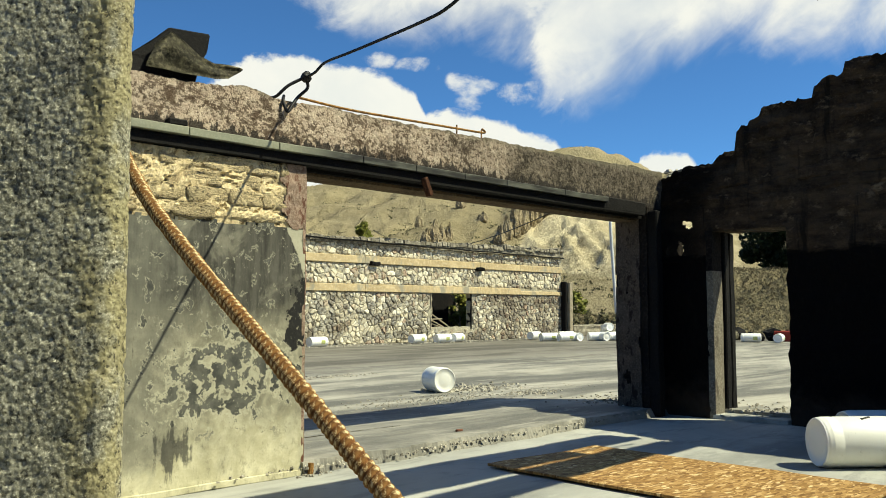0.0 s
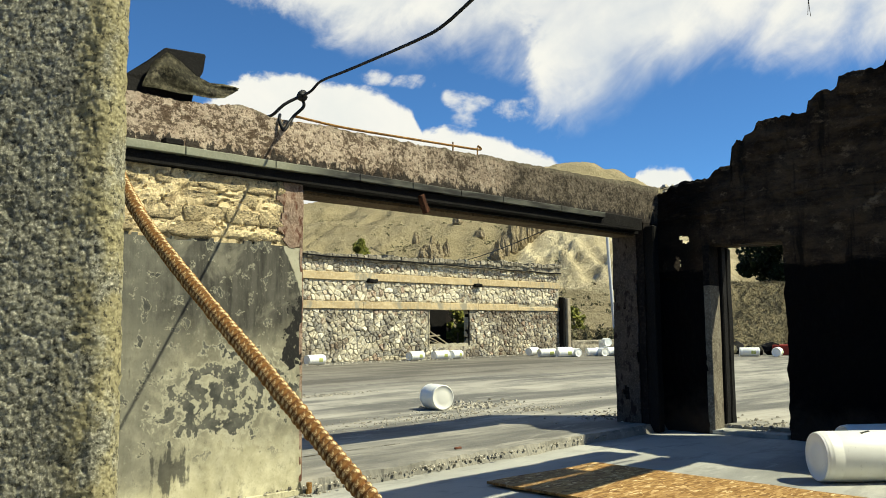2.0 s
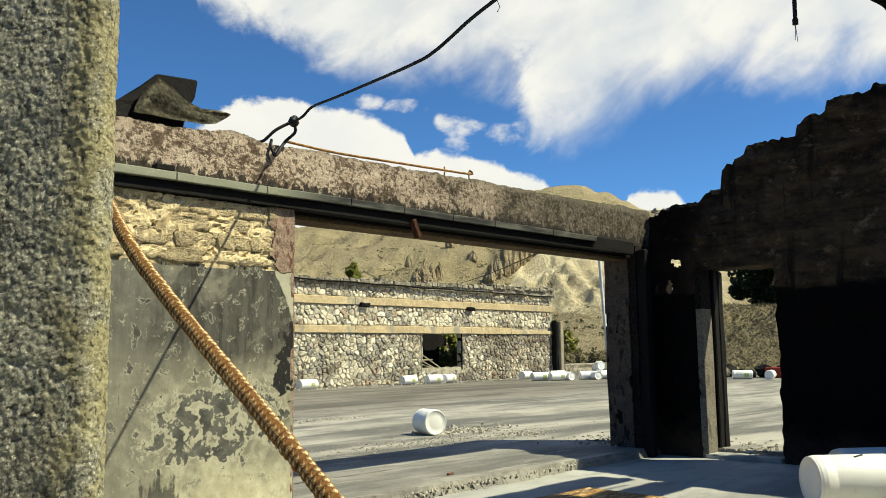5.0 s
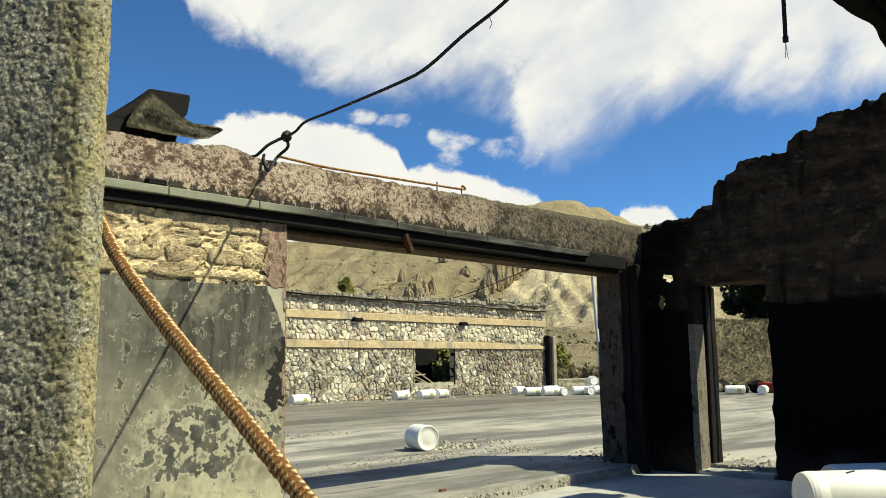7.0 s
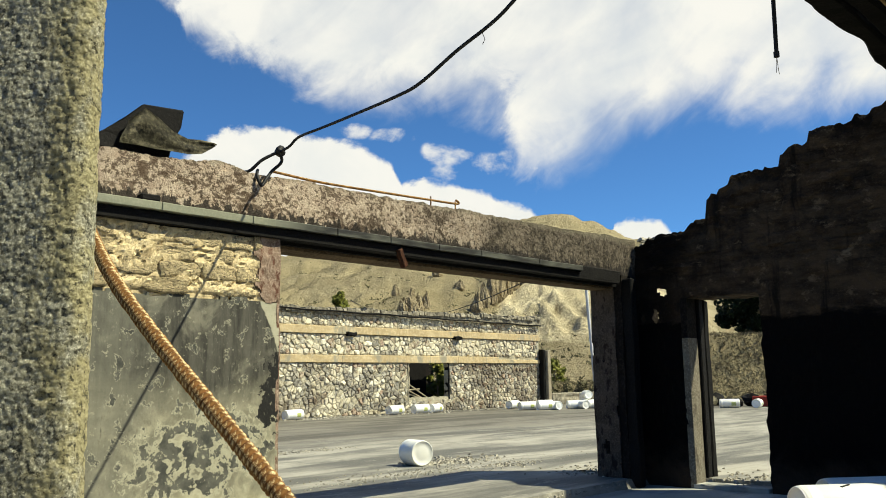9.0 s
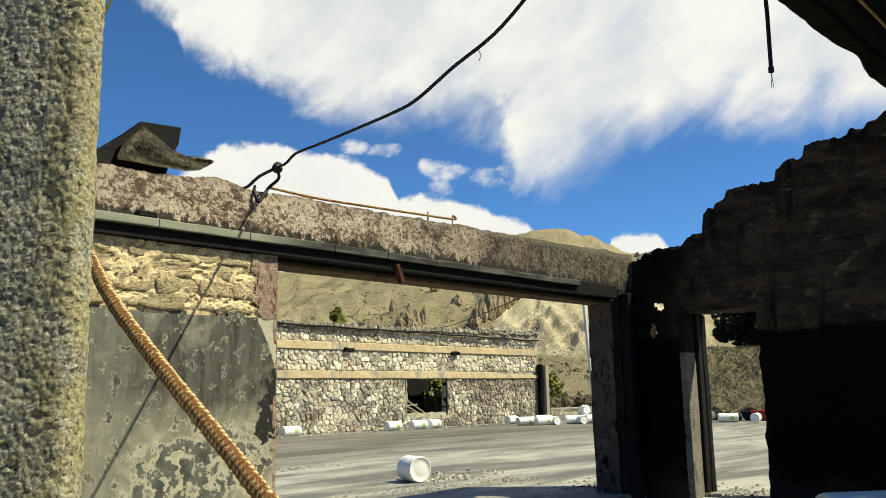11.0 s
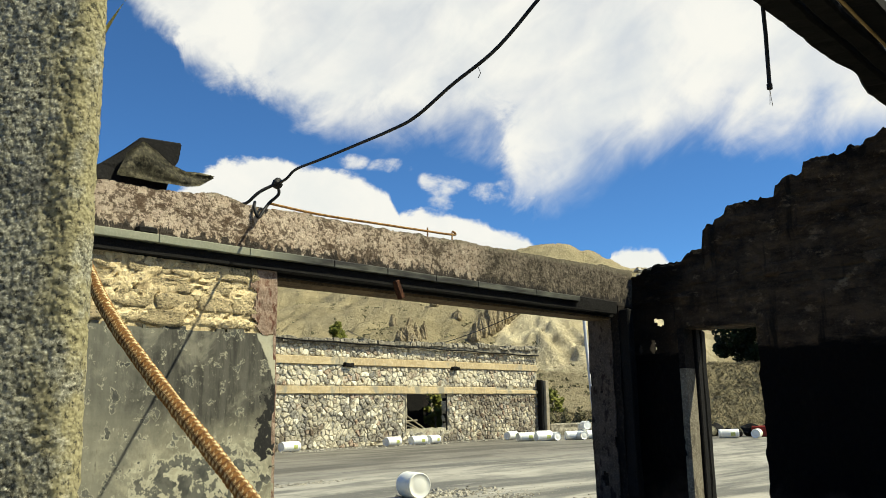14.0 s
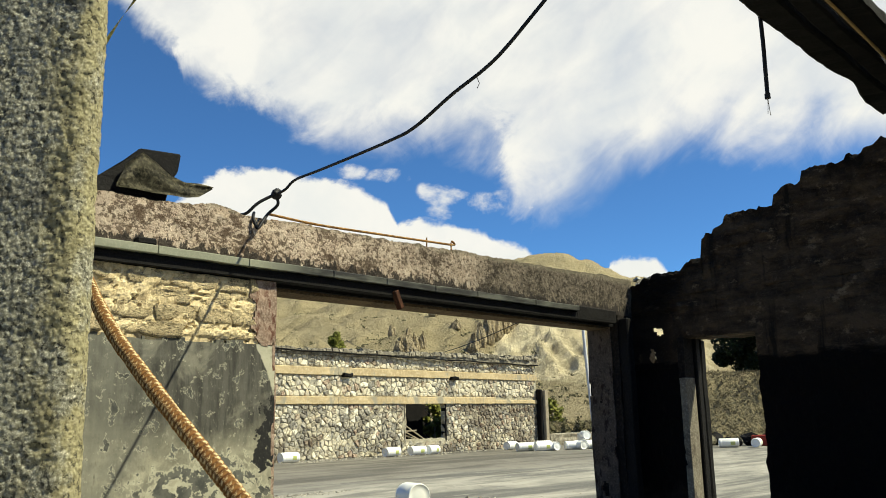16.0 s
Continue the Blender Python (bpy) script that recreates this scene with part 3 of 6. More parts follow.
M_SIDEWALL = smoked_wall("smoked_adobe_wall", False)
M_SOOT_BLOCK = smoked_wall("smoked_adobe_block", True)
M_SMOKED = speckled("smoked_render", (0.05, 0.039, 0.03), (0.10, 0.078, 0.06), (0.15, 0.118, 0.09), 5, 45, 0.8, 0.012, 0.95, stain=(0.03, 0.02, 0.016))
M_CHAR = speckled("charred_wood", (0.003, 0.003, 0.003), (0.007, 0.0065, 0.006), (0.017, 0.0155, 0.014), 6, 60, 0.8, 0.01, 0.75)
M_TIMBER = speckled("grey_weathered_timber", (0.20, 0.17, 0.12), (0.34, 0.29, 0.21), (0.44, 0.39, 0.29), 4, 60, 0.4, 0.006, 0.85)
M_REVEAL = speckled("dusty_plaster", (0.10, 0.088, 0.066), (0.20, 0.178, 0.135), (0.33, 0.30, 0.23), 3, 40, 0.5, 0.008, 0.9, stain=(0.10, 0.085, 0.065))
M_BROWNBOARD = speckled("scorched_board", (0.06, 0.04, 0.022), (0.14, 0.095, 0.055), (0.20, 0.145, 0.085), 4, 40, 0.4, 0.006, 0.9)
M_POLE = speckled("yellow_bamboo", (0.25, 0.17, 0.07), (0.36, 0.25, 0.11), (0.45, 0.34, 0.17), 4, 40, 0.3, 0.004, 0.7)
M_PILLAR = pillar_material()
M_ROOM = floor_material("smooth_cement_floor", (0.20, 0.205, 0.19), (0.32, 0.32, 0.29), (0.43, 0.43, 0.385), (0.22, 0.215, 0.195))
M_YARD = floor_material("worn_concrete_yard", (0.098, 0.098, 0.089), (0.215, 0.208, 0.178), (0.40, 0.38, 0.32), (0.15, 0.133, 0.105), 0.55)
M_GRAVEL = speckled("broken_concrete", (0.20, 0.18, 0.14), (0.34, 0.32, 0.26), (0.52, 0.49, 0.41), 6, 50, 0.7, 0.012, 0.95, island=0.35)
M_HILL = hill_material()
M_ROCK = speckled("brown_rock", (0.17, 0.135, 0.08), (0.30, 0.245, 0.15), (0.42, 0.35, 0.23), 0.3, 2.5, 0.9, 0.5, 0.95)
M_STONE = stone_material("rubble_stone", "own")
M_STONES = stone_material("rubble_stones", "island")
M_FARMORTAR = speckled("grey_lime_mortar", (0.22, 0.20, 0.145), (0.40, 0.365, 0.265), (0.58, 0.535, 0.40), 1.2, 14, 0.5, 0.02, 0.95)
M_BAND = speckled("ochre_cement_band", (0.42, 0.32, 0.18), (0.58, 0.46, 0.265), (0.66, 0.555, 0.35), 0.9, 9, 0.4, 0.02, 0.9, stain=(0.34, 0.31, 0.23))
M_COPING = speckled("blackened_coping", (0.10, 0.092, 0.07), (0.23, 0.205, 0.155), (0.46, 0.42, 0.32), 1.1, 6, 0.6, 0.03, 0.95)
M_STEEL = steel_material("painted_steel", 0.5)
M_RUST = rust_material()
M_SHAFT = rust_material("deep_rust", (0.07, 0.03, 0.011), (0.20, 0.085, 0.026), (0.34, 0.17, 0.06), 0.58)
M_RIB = rust_material("worn_rust_rib", (0.13, 0.058, 0.018), (0.32, 0.17, 0.06), (0.70, 0.55, 0.31), 0.515)
M_DARKRUST = speckled("dark_rust", (0.03, 0.014, 0.009), (0.075, 0.03, 0.016), (0.13, 0.055, 0.028), 9, 60, 0.4, 0.004, 0.85)
M_WIRE = speckled("black_cable", (0.012, 0.012, 0.012), (0.022, 0.022, 0.022), (0.04, 0.04, 0.04), 5, 60, 0.1, 0.002, 0.5)
M_SHEET = speckled("burnt_sheet_metal", (0.006, 0.006, 0.005), (0.055, 0.05, 0.03), (0.15, 0.135, 0.085), 7, 30, 0.5, 0.01, 0.55, 0.3)
M_OSB = osb_material()
M_PLASTIC = plastic_material()
M_LABEL = speckled("printed_label", (0.35, 0.42, 0.10), (0.46, 0.50, 0.16), (0.55, 0.56, 0.25), 6, 60, 0.0, 0.001, 0.6)
M_DARKPRINT = speckled("black_print", (0.02, 0.02, 0.02), (0.03, 0.03, 0.03), (0.05, 0.05, 0.05), 6, 60, 0.0, 0.001, 0.6)
M_CLAYCHIP = speckled("burnt_clay", (0.12, 0.05, 0.035), (0.17, 0.075, 0.05), (0.22, 0.11, 0.08), 20, 90, 0.5, 0.004, 0.9)
M_RED = speckled("red_paint", (0.20, 0.025, 0.018), (0.28, 0.035, 0.025), (0.34, 0.06, 0.04), 2, 30, 0.1, 0.002, 0.5)
M_METALPOLE = speckled("galvanised_pole", (0.60, 0.61, 0.60), (0.70, 0.71, 0.70), (0.76, 0.76, 0.74), 1, 20, 0.1, 0.002, 0.5)
M_LEAF = leaf_material("poplar_leaf", (0.11, 0.125, 0.022), (0.22, 0.22, 0.045))
M_DARKLEAF = leaf_material("dark_leaf", (0.008, 0.016, 0.006), (0.022, 0.036, 0.012))
M_SCRUB = leaf_material("dry_scrub", (0.12, 0.10, 0.055), (0.25, 0.21, 0.12))
M_SCRUBDARK = leaf_material("olive_scrub", (0.07, 0.065, 0.03), (0.13, 0.115, 0.06))
M_TAPE = speckled("yellow_tape", (0.45, 0.36, 0.03), (0.55, 0.45, 0.04), (0.6, 0.5, 0.08), 8, 60, 0.0, 0.001, 0.5)
M_TAPE.node_tree.nodes["Principled BSDF"].inputs["Transmission Weight"].default_value = 0.15


# ---- mesh helpers ----
def mesh_object(name, bm, mat, parent=None, label="", smooth=False):
    me = bpy.data.meshes.new(name)
    if smooth:
        for f in bm.faces:
            f.smooth = True
    bm.to_mesh(me)
    bm.free()
    me.materials.append(mat)
    ob = new(name, me)
    if parent is not None:
        ob.parent = parent
    if label:
        ob["label"] = label
    return ob


def part(name, bm, mat, parent, label="", smooth=False):
    return mesh_object(name, bm, mat, parent, label, smooth)


def data_object(name, verts, faces, mat, parent=None, label="", smooth=False):
    me = bpy.data.meshes.new(name)
    me.from_pydata(verts, [], faces)
    me.materials.append(mat)
    if smooth:
        me.polygons.foreach_set("use_smooth", [True] * len(faces))
    me.update()
    ob = new(name, me)
    if parent is not None:
        ob.parent = parent
    if label:
        ob["label"] = label
    return ob


def empty(name, m=None):
    ob = new(name)
    if m is not None:
        ob.matrix_basis = m
    return ob


def box(x0, x1, y0, y1, z0, z1, bevel=0.006, rough=0.0, cuts=0):
    bm = bmesh.new()
    bmesh.ops.create_cube(bm, size=1)
    for v in bm.verts:
        v.co = Vector((x0 + (v.co.x + 0.5) * (x1 - x0), y0 + (v.co.y + 0.5) * (y1 - y0), z0 + (v.co.z + 0.5) * (z1 - z0)))
    if bevel:
        bmesh.ops.bevel(bm, geom=bm.edges[:], offset=bevel, segments=1, affect="EDGES")
    if cuts:
        bmesh.ops.subdivide_edges(bm, edges=[e for e in bm.edges if e.calc_length() > 0.25], cuts=cuts, use_grid_fill=True)
    if rough:
        for v in bm.verts:
            v.co += noise.noise_vector(v.co * 5.0) * rough
    return bm


def tube(points, radius, sides=8, ridges=None):
    """A round bar along a list of points; ridges(i) scales the radius of ring i."""
    bm = bmesh.new()
    pts = [Vector(p) for p in points]
    rings = []
    side = None
    for i, p in enumerate(pts):
        d = (pts[min(i + 1, len(pts) - 1)] - pts[max(i - 1, 0)]).normalized()
        if side is None:
            side = d.orthogonal().normalized()
        side = (side - d * side.dot(d)).normalized()
        up = d.cross(side)
        r = radius * (ridges(i) if ridges else 1.0)
        rings.append([bm.verts.new(p + (side * math.cos(a) + up * math.sin(a)) * r) for a in [2 * math.pi * k / sides for k in range(sides)]])
    for a, b in zip(rings, rings[1:]):
        for k in range(sides):
            bm.faces.new((a[k], a[(k + 1) % sides], b[(k + 1) % sides], b[k]))
    bm.faces.new(rings[0][::-1])
    bm.faces.new(rings[-1])
    bmesh.ops.recalc_face_normals(bm, faces=bm.faces[:])
    return bm


def smooth_line(points, steps=6):
    """Catmull-Rom through the points."""
    p = [Vector(q) for q in points]
    p = [2 * p[0] - p[1]] + p + [2 * p[-1] - p[-2]]
    out = []
    for i in range(1, len(p) - 2):
        for s in range(steps):
            t = s / steps
            out.append(0.5 * (2 * p[i] + (p[i + 1] - p[i - 1]) * t + (2 * p[i - 1] - 5 * p[i] + 4 * p[i + 1] - p[i + 2]) * t * t
                              + (3 * p[i] - p[i - 1] - 3 * p[i + 1] + p[i + 2]) * t ** 3))
    out.append(p[-2])
    return out


def masked_slab(name, mat, urange, vrange, cell, solid, place, thick, parent=None, wobble=0.012, ragged=0.5, label=""):
    """A wall or slab from a grid of cells: solid(u, v) says where it stands, place(u, v, w) sets it in the world (w from 0 at the face to thick)."""
    nu, nv = round((urange[1] - urange[0]) / cell), round((vrange[1] - vrange[0]) / cell)
    du, dv = (urange[1] - urange[0]) / nu, (vrange[1] - vrange[0]) / nv
    on = [[solid(urange[0] + (i + 0.5) * du, vrange[0] + (j + 0.5) * dv) for j in range(nv)] for i in range(nu)]
    verts, faces, seen = [], [], {}

    def vert(i, j, k):
        key = (i, j, k)
        if key not in seen:
            u, v = urange[0] + i * du, vrange[0] + j * dv
            around = [on[a][b] for a in (i - 1, i) for b in (j - 1, j) if 0 <= a < nu and 0 <= b < nv]
            inner = len(around) == 4 and not all(around)
            q = noise.noise_vector(Vector((u * 7, v * 7, k * 3.0)))
            if inner:
                u, v = u + q.x * cell * ragged, v + q.y * cell * ragged
            w = k * thick + (noise.noise(Vector((u * 3, v * 3, 5 + k * 9))) * wobble + noise.noise(Vector((u * 14, v * 14, 2))) * wobble * 0.4)
            seen[key] = len(verts)
            verts.append(place(u, v, w))
        return seen[key]

    for i in range(nu):
        for j in range(nv):
            if not on[i][j]:
                continue
            faces.append((vert(i, j, 0), vert(i + 1, j, 0), vert(i + 1, j + 1, 0), vert(i, j + 1, 0)))
            faces.append((vert(i, j, 1), vert(i, j + 1, 1), vert(i + 1, j + 1, 1), vert(i + 1, j, 1)))
            for a, b, p0, p1 in ((i - 1, j, (i, j + 1), (i, j)), (i + 1, j, (i + 1, j), (i + 1, j + 1)), (i, j - 1, (i, j), (i + 1, j)), (i, j + 1, (i + 1, j + 1), (i, j + 1))):
                if not (0 <= a < nu and 0 <= b < nv and on[a][b]):
                    faces.append((vert(*p1, 0), vert(*p0, 0), vert(*p0, 1), vert(*p1, 1)))
    ob = data_object(name, verts, faces, mat, parent, label)
    bm = bmesh.new()
    bm.from_mesh(ob.data)
    bmesh.ops.recalc_face_normals(bm, faces=bm.faces[:])
    bm.to_mesh(ob.data)
    bm.free()
    return ob


def block_meshes(name, mat, count, rough):
    """Worn unit blocks that many pieces share."""
    out = []
    for k in range(count):
        bm = bmesh.new()
        bmesh.ops.create_cube(bm, size=1)
        bmesh.ops.subdivide_edges(bm, edges=bm.edges[:], cuts=4, use_grid_fill=True)
        for v in bm.verts:
            q = v.co.copy()
            corner = sum(abs(c) > 0.45 for c in q)
            v.co *= (1.0, 1.0, 0.96, 0.92)[corner]
            v.co += noise.noise_vector(q * 2.6 + Vector((k * 7.1, 0, 0))) * rough + noise.noise_vector(q * 8 + Vector((k * 3.1, 0, 0))) * rough * 0.35
        for f in bm.faces:
            f.smooth = True
        me = bpy.data.meshes.new(name)
        bm.to_mesh(me)
        bm.free()
        me.materials.append(mat)
        out.append(me)
    return out


# ---- ground, yard and floor ----
def azimuth_distance(x, y):
    return math.degrees(math.atan2(x - EYE0.x, y - EYE0.y)), math.hypot(x - EYE0.x, y - EYE0.y)


def lerp_table(v, table):
    for (a, fa), (b, fb) in zip(table, table[1:]):
        if v <= b:
            t = max(0.0, (v - a) / (b - a))
            t = t * t * (3 - 2 * t)
            return fa + (fb - fa) * t
    return table[-1][1]


def ridged(p):
    return 1 - abs(noise.noise(p)) * 2


def spur(az, r):
    """How far a place lies on the clay spur, 0 to 1."""
    left = 49.9 + max((r - 135) * 0.04, (135 - r) * 0.085)
    a = min(1.0, max(0.0, (az - left) / 4.5)) * min(1.0, max(0.0, (66 - az) / 3.0))
    return a * min(1.0, max(0.0, (r - 82) / 22)) * min(1.0, max(0.0, (250 - r) / 40))


def terrain(az, r):
    """Height of the land by bearing and distance from the building."""
    x, y = EYE0.x + r * math.sin(radians(az)), EYE0.y + r * math.cos(radians(az))
    rim = lerp_table(az, [(-180, 5.0), (0, 6.0), (33, 8.0), (36.5, 8.6), (46, 10.0), (55.3, 10.9), (57, 10.4), (60, 9.1), (68, 7.5), (90, 6.0), (180, 5.0)])
    rise = lerp_table(r, [(0, 0.0), (52, 0.0), (95, 0.30), (180, 0.55), (300, 0.80), (430, 1.0)])
    p = Vector((x, y, 0))
    h = r * math.tan(radians(rim)) * rise if r < 430 else 430 * math.tan(radians(rim)) - (r - 430) * 0.05
    gully = ridged(p * 0.022) * 0.6 + ridged(p * 0.055 + Vector((9, 2, 0))) * 0.35
    gully += ridged(Vector((az * 0.55 - r * 0.02, r * 0.012, 4))) * 0.5
    h += (gully - 0.75) * 4.6 * lerp_table(r, [(0, 0), (70, 0), (200, 0.8), (380, 1.0), (430, 0.35), (2000, 1.0)])
    h += (noise.noise(p * 0.2) * 1.0 + noise.noise(p * 0.6) * 0.45) * lerp_table(r, [(0, 0), (60, 0), (120, 1), (5000, 1)])
    # spur of pale clay, in rounded ribs
    s = spur(az, r)
    if s > 0:
        d = az + (r - 120) * 0.035
        ribs = abs(noise.noise(Vector((d * 0.42, r * 0.006, 3)))) * 1.7 + abs(noise.noise(Vector((d * 1.05, r * 0.012, 8)))) * 0.8
        ribs += abs(noise.noise(Vector((d * 2.8, r * 0.03, 5)))) * 0.25 + noise.noise(Vector((az * 8, r * 0.2, 1))) * 0.05
        h += s * (3.6 - ribs * 2.3)
    # earth bank that closes the yard
    crest = lerp_table(az, [(-180, 1.0), (30, 1.0), (52, 1.0), (57.5, 1.1), (60, 2.0), (62.5, 3.5), (72, 3.5), (80, 1.5), (180, 1.0)])
    if r < 75:
        b = lerp_table(r, [(0, 0.0), (43.5, 0.0), (46.5, 0.95), (50, 1.0), (60, 0.8), (75, 0.6)])
        h = max(h, crest * b)
        h += b * (noise.noise(p * 1.1) * 0.25 + noise.noise(p * 3.1) * 0.1)
    else:
        h = max(h, crest * 0.6)
    return h - 0.06


def build_ground():
    azs = [-180 + 6 * k for k in range(34)] + [24 + 0.16 * k for k in range(363)] + [82.5 + 5.5 * k for k in range(18)]
    azs = [a for a in azs if a < 179.9]
    rs = [0.5, 6, 14, 24, 34, 40, 42.5] + [43.2 + 0.45 * k for k in range(18)] + [52, 54, 57, 60, 64, 68, 73, 78]
    while rs[-1] < 470:
        rs.append(rs[-1] * 1.022)
    rs += [520, 600, 800, 1200, 2000, 4000]
    verts = [(EYE0.x + r * math.sin(radians(a)), EYE0.y + r * math.cos(radians(a)), terrain(a, r)) for a in azs for r in rs]
    faces = []
    n = len(rs)
    for i in range(len(azs)):
        j = (i + 1) % len(azs)
        for k in range(n - 1):
            faces.append((i * n + k, i * n + k + 1, j * n + k + 1, j * n + k))
    verts.append((EYE0.x, EYE0.y, -0.06))
    for i in range(len(azs)):
        faces.append((len(verts) - 1, i * n, ((i + 1) % len(azs)) * n))
    tagged(data_object("ground", verts, faces, M_HILL, smooth=True), "dry brown hills and pale eroded clay spur around the ruin", "ground", kind="structure")


build_ground()


def build_floors():
    def room(u, v, w):
        return (u, v, -w)
    tagged(masked_slab("floor", M_ROOM, (-7.0, 6.3), (-9.2, 0.06), 0.12, lambda u, v: True, room, 0.05, wobble=0.004), "smooth grey cement floor of the roofless room", "floor", kind="structure")

    def yard(u, v, w):
        k = max(0.0, 1 - v / 0.25)
        p = Vector((u, w * 3, 0))
        v += k * (0.07 * noise.noise(p * 1.6) + 0.04 * noise.noise(p * 5.5) + 0.018 * noise.noise(p * 19) + 0.010 * noise.noise(p * 45) - 0.01) - (0.06 * w / 0.13 if k > 0.9 else 0)
        return (u, v, 0.1 - w - 0.02 * k * k * abs(noise.noise(Vector((u * 6, v * 6, 2)))))

    tagged(masked_slab("yard_edge", M_YARD, (-0.02, 5.4), (0.0, 1.0), 0.025, lambda u, v: True, yard, 0.13, wobble=0.006), "raised concrete yard slab with a broken gravelly lip", "pavement", kind="structure")
    bm = bmesh.new()
    xs, ys = [-12 + 1.0 * k for k in range(56)], [1.0 + 0.85 * k for k in range(21)] + [18.4, 19.5, 22, 25]
    grid = [[bm.verts.new((x, y, 0.1 + 0.012 * noise.noise(Vector((x * 0.4, y * 0.4, 0))))) for y in ys] for x in xs]
    for i in range(len(xs) - 1):
        for j in range(len(ys) - 1):
            bm.faces.new((grid[i][j], grid[i + 1][j], grid[i + 1][j + 1], grid[i][j + 1]))
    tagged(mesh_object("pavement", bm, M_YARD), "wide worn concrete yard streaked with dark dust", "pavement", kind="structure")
    # outside the side door
    tagged(mesh_object("pavement_side", box(5.62, 43, -6, 1.0, 0.0, 0.096, 0), M_YARD), "worn concrete yard outside the side door", "pavement", kind="structure")


build_floors()

# ---- wall with the wide opening ----
wall_north = empty("wall_north")
tagged(wall_north, "burnt adobe wall with sooty plaster and exposed bricks beside a wide opening", "wall", kind="structure")
# core of mud brick: lumpy mud with cracks
def mud_place(u, v, w):
    if w > 0.2 or v < 1.75 or u < -2.6:
        return (u, 0.006 + w, v)
    p = Vector((u, v, 0))
    lump = 0.016 * noise.noise(Vector((u * 8, v * 15, 0))) + 0.009 * noise.noise(p * 27) + 0.006 * noise.noise(p * 55)
    crack = 0.03 * max(0.0, 1 - abs(noise.noise(Vector((u * 7 + 3, v * 9, 4)))) / 0.035)
    return (u, max(0.012 if v < 1.93 else -0.03, 0.0 + w + lump + crack), v)


masked_slab("core", M_MORTAR, (-7.0, -0.02), (0.0, 2.38), 0.017, lambda u, v: True, mud_place, 0.38, wall_north, 0.006)


def plaster_on(u, v):
    top = 1.9 + 0.02 * noise.noise(Vector((u * 4, 0, 0))) + 0.012 * noise.noise(Vector((u * 17, 0, 0)))
    return v < top


masked_slab("plaster", M_PLASTER, (-7.0, 0.0), (0.0, 2.0), 0.022, plaster_on, lambda u, v, w: (u, -0.004 + w, v), 0.03, wall_north, 0.006, 0.8, "pale plaster blackened and flaking")
part("skirting", box(-7.0, 0.015, -0.02, -0.004, 0.0, 0.05, 0.006, 0.014, 16), M_PLASTER, wall_north, "rough plaster foot")
# jamb end and its pink render
masked_slab("jamb_render", M_PINK, (0.0, 0.44), (0.0, 2.4), 0.03, lambda u, v: True, lambda u, v, w: (-0.02 + 0.028 - w, u - 0.004, v), 0.028, wall_north, 0.012)


def pink_on(u, v):
    return u > -0.2 + 0.06 * noise.noise(Vector((v * 9, 2, 0))) + 0.03 * noise.noise(Vector((v * 25, 7, 0))) and v > 1.9 + 0.1 * noise.noise(Vector((u * 7, 3, 1)))


masked_slab("pink_render", M_PINK, (-0.3, 0.0), (1.8, 2.4), 0.014, pink_on, lambda u, v, w: (u, -0.010 + w, v), 0.04, wall_north, 0.014, 0.9, "scorched pink render")

# ---- lintel beam over the opening ----
lintel = empty("concrete_lintel")
tagged(lintel, "scorched concrete lintel beam with a steel rail along its face", "beam", kind="structure")


def beam_top(u):
    top = 2.885 + 0.014 * u + 0.02 * noise.noise(Vector((u * 2.0, 5, 0))) + 0.016 * noise.noise(Vector((u * 9, 9, 0))) + 0.01 * noise.noise(Vector((u * 31, 9, 0)))
    return top + 0.045 * math.exp(-((u + 0.55) / 0.16) ** 2)


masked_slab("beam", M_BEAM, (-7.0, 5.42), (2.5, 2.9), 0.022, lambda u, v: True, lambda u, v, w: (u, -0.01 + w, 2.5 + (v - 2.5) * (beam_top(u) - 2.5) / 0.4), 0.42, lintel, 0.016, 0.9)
masked_slab("beam_foot", M_CHAR, (-7.0, 5.42), (2.36, 2.5), 0.035, lambda u, v: True, lambda u, v, w: (u, 0.05 + w, v), 0.3, lintel, 0.012, 0.5, "black strip under the beam")
masked_slab("soffit_board", M_BROWNBOARD, (-0.0, 5.0), (2.335, 2.375), 0.04, lambda u, v: True, lambda u, v, w: (u, 0.1 + w, v), 0.26, lintel, 0.01, 0.5, "brown scorched shutter board")
for x0, x1 in ((-3.6, -1.06), (-1.055, -0.31), (-0.305, 0.52), (0.525, 1.125), (1.13, 1.75), (1.755, 2.35), (2.355, 3.3), (3.305, 4.12)):
    bm = box(x0, x1, -0.09, -0.012, 2.468, 2.526, 0.004, 0.004, 3)
    part("rail", bm, M_STEEL, lintel, "painted steel rail section")
part("rail_web", box(-3.6, 4.95, -0.05, 0.05, 2.385, 2.46, 0.004, 0.004, 6), M_CHAR, lintel, "black strip below the rail")
part("rail_end", box(4.125, 4.97, -0.05, 0.0, 2.405, 2.535, 0.006, 0.008, 4), M_CHAR, lintel, "sooty end of the rail")
bm = box(1.225, 1.275, -0.09, -0.03, 2.26, 2.43, 0.006)
bmesh.ops.rotate(bm, verts=bm.verts[:], cent=(1.25, -0.06, 2.42), matrix=Matrix.Rotation(radians(-26), 3, "Y"))
part("hook", bm, M_DARKRUST, lintel, "bent rusty steel hook")
bm = box(-1.21, -1.06, -0.08, -0.012, 2.522, 2.575, 0.012, 0.012, 2)
part("soot_lump", bm, M_CHAR, lintel)

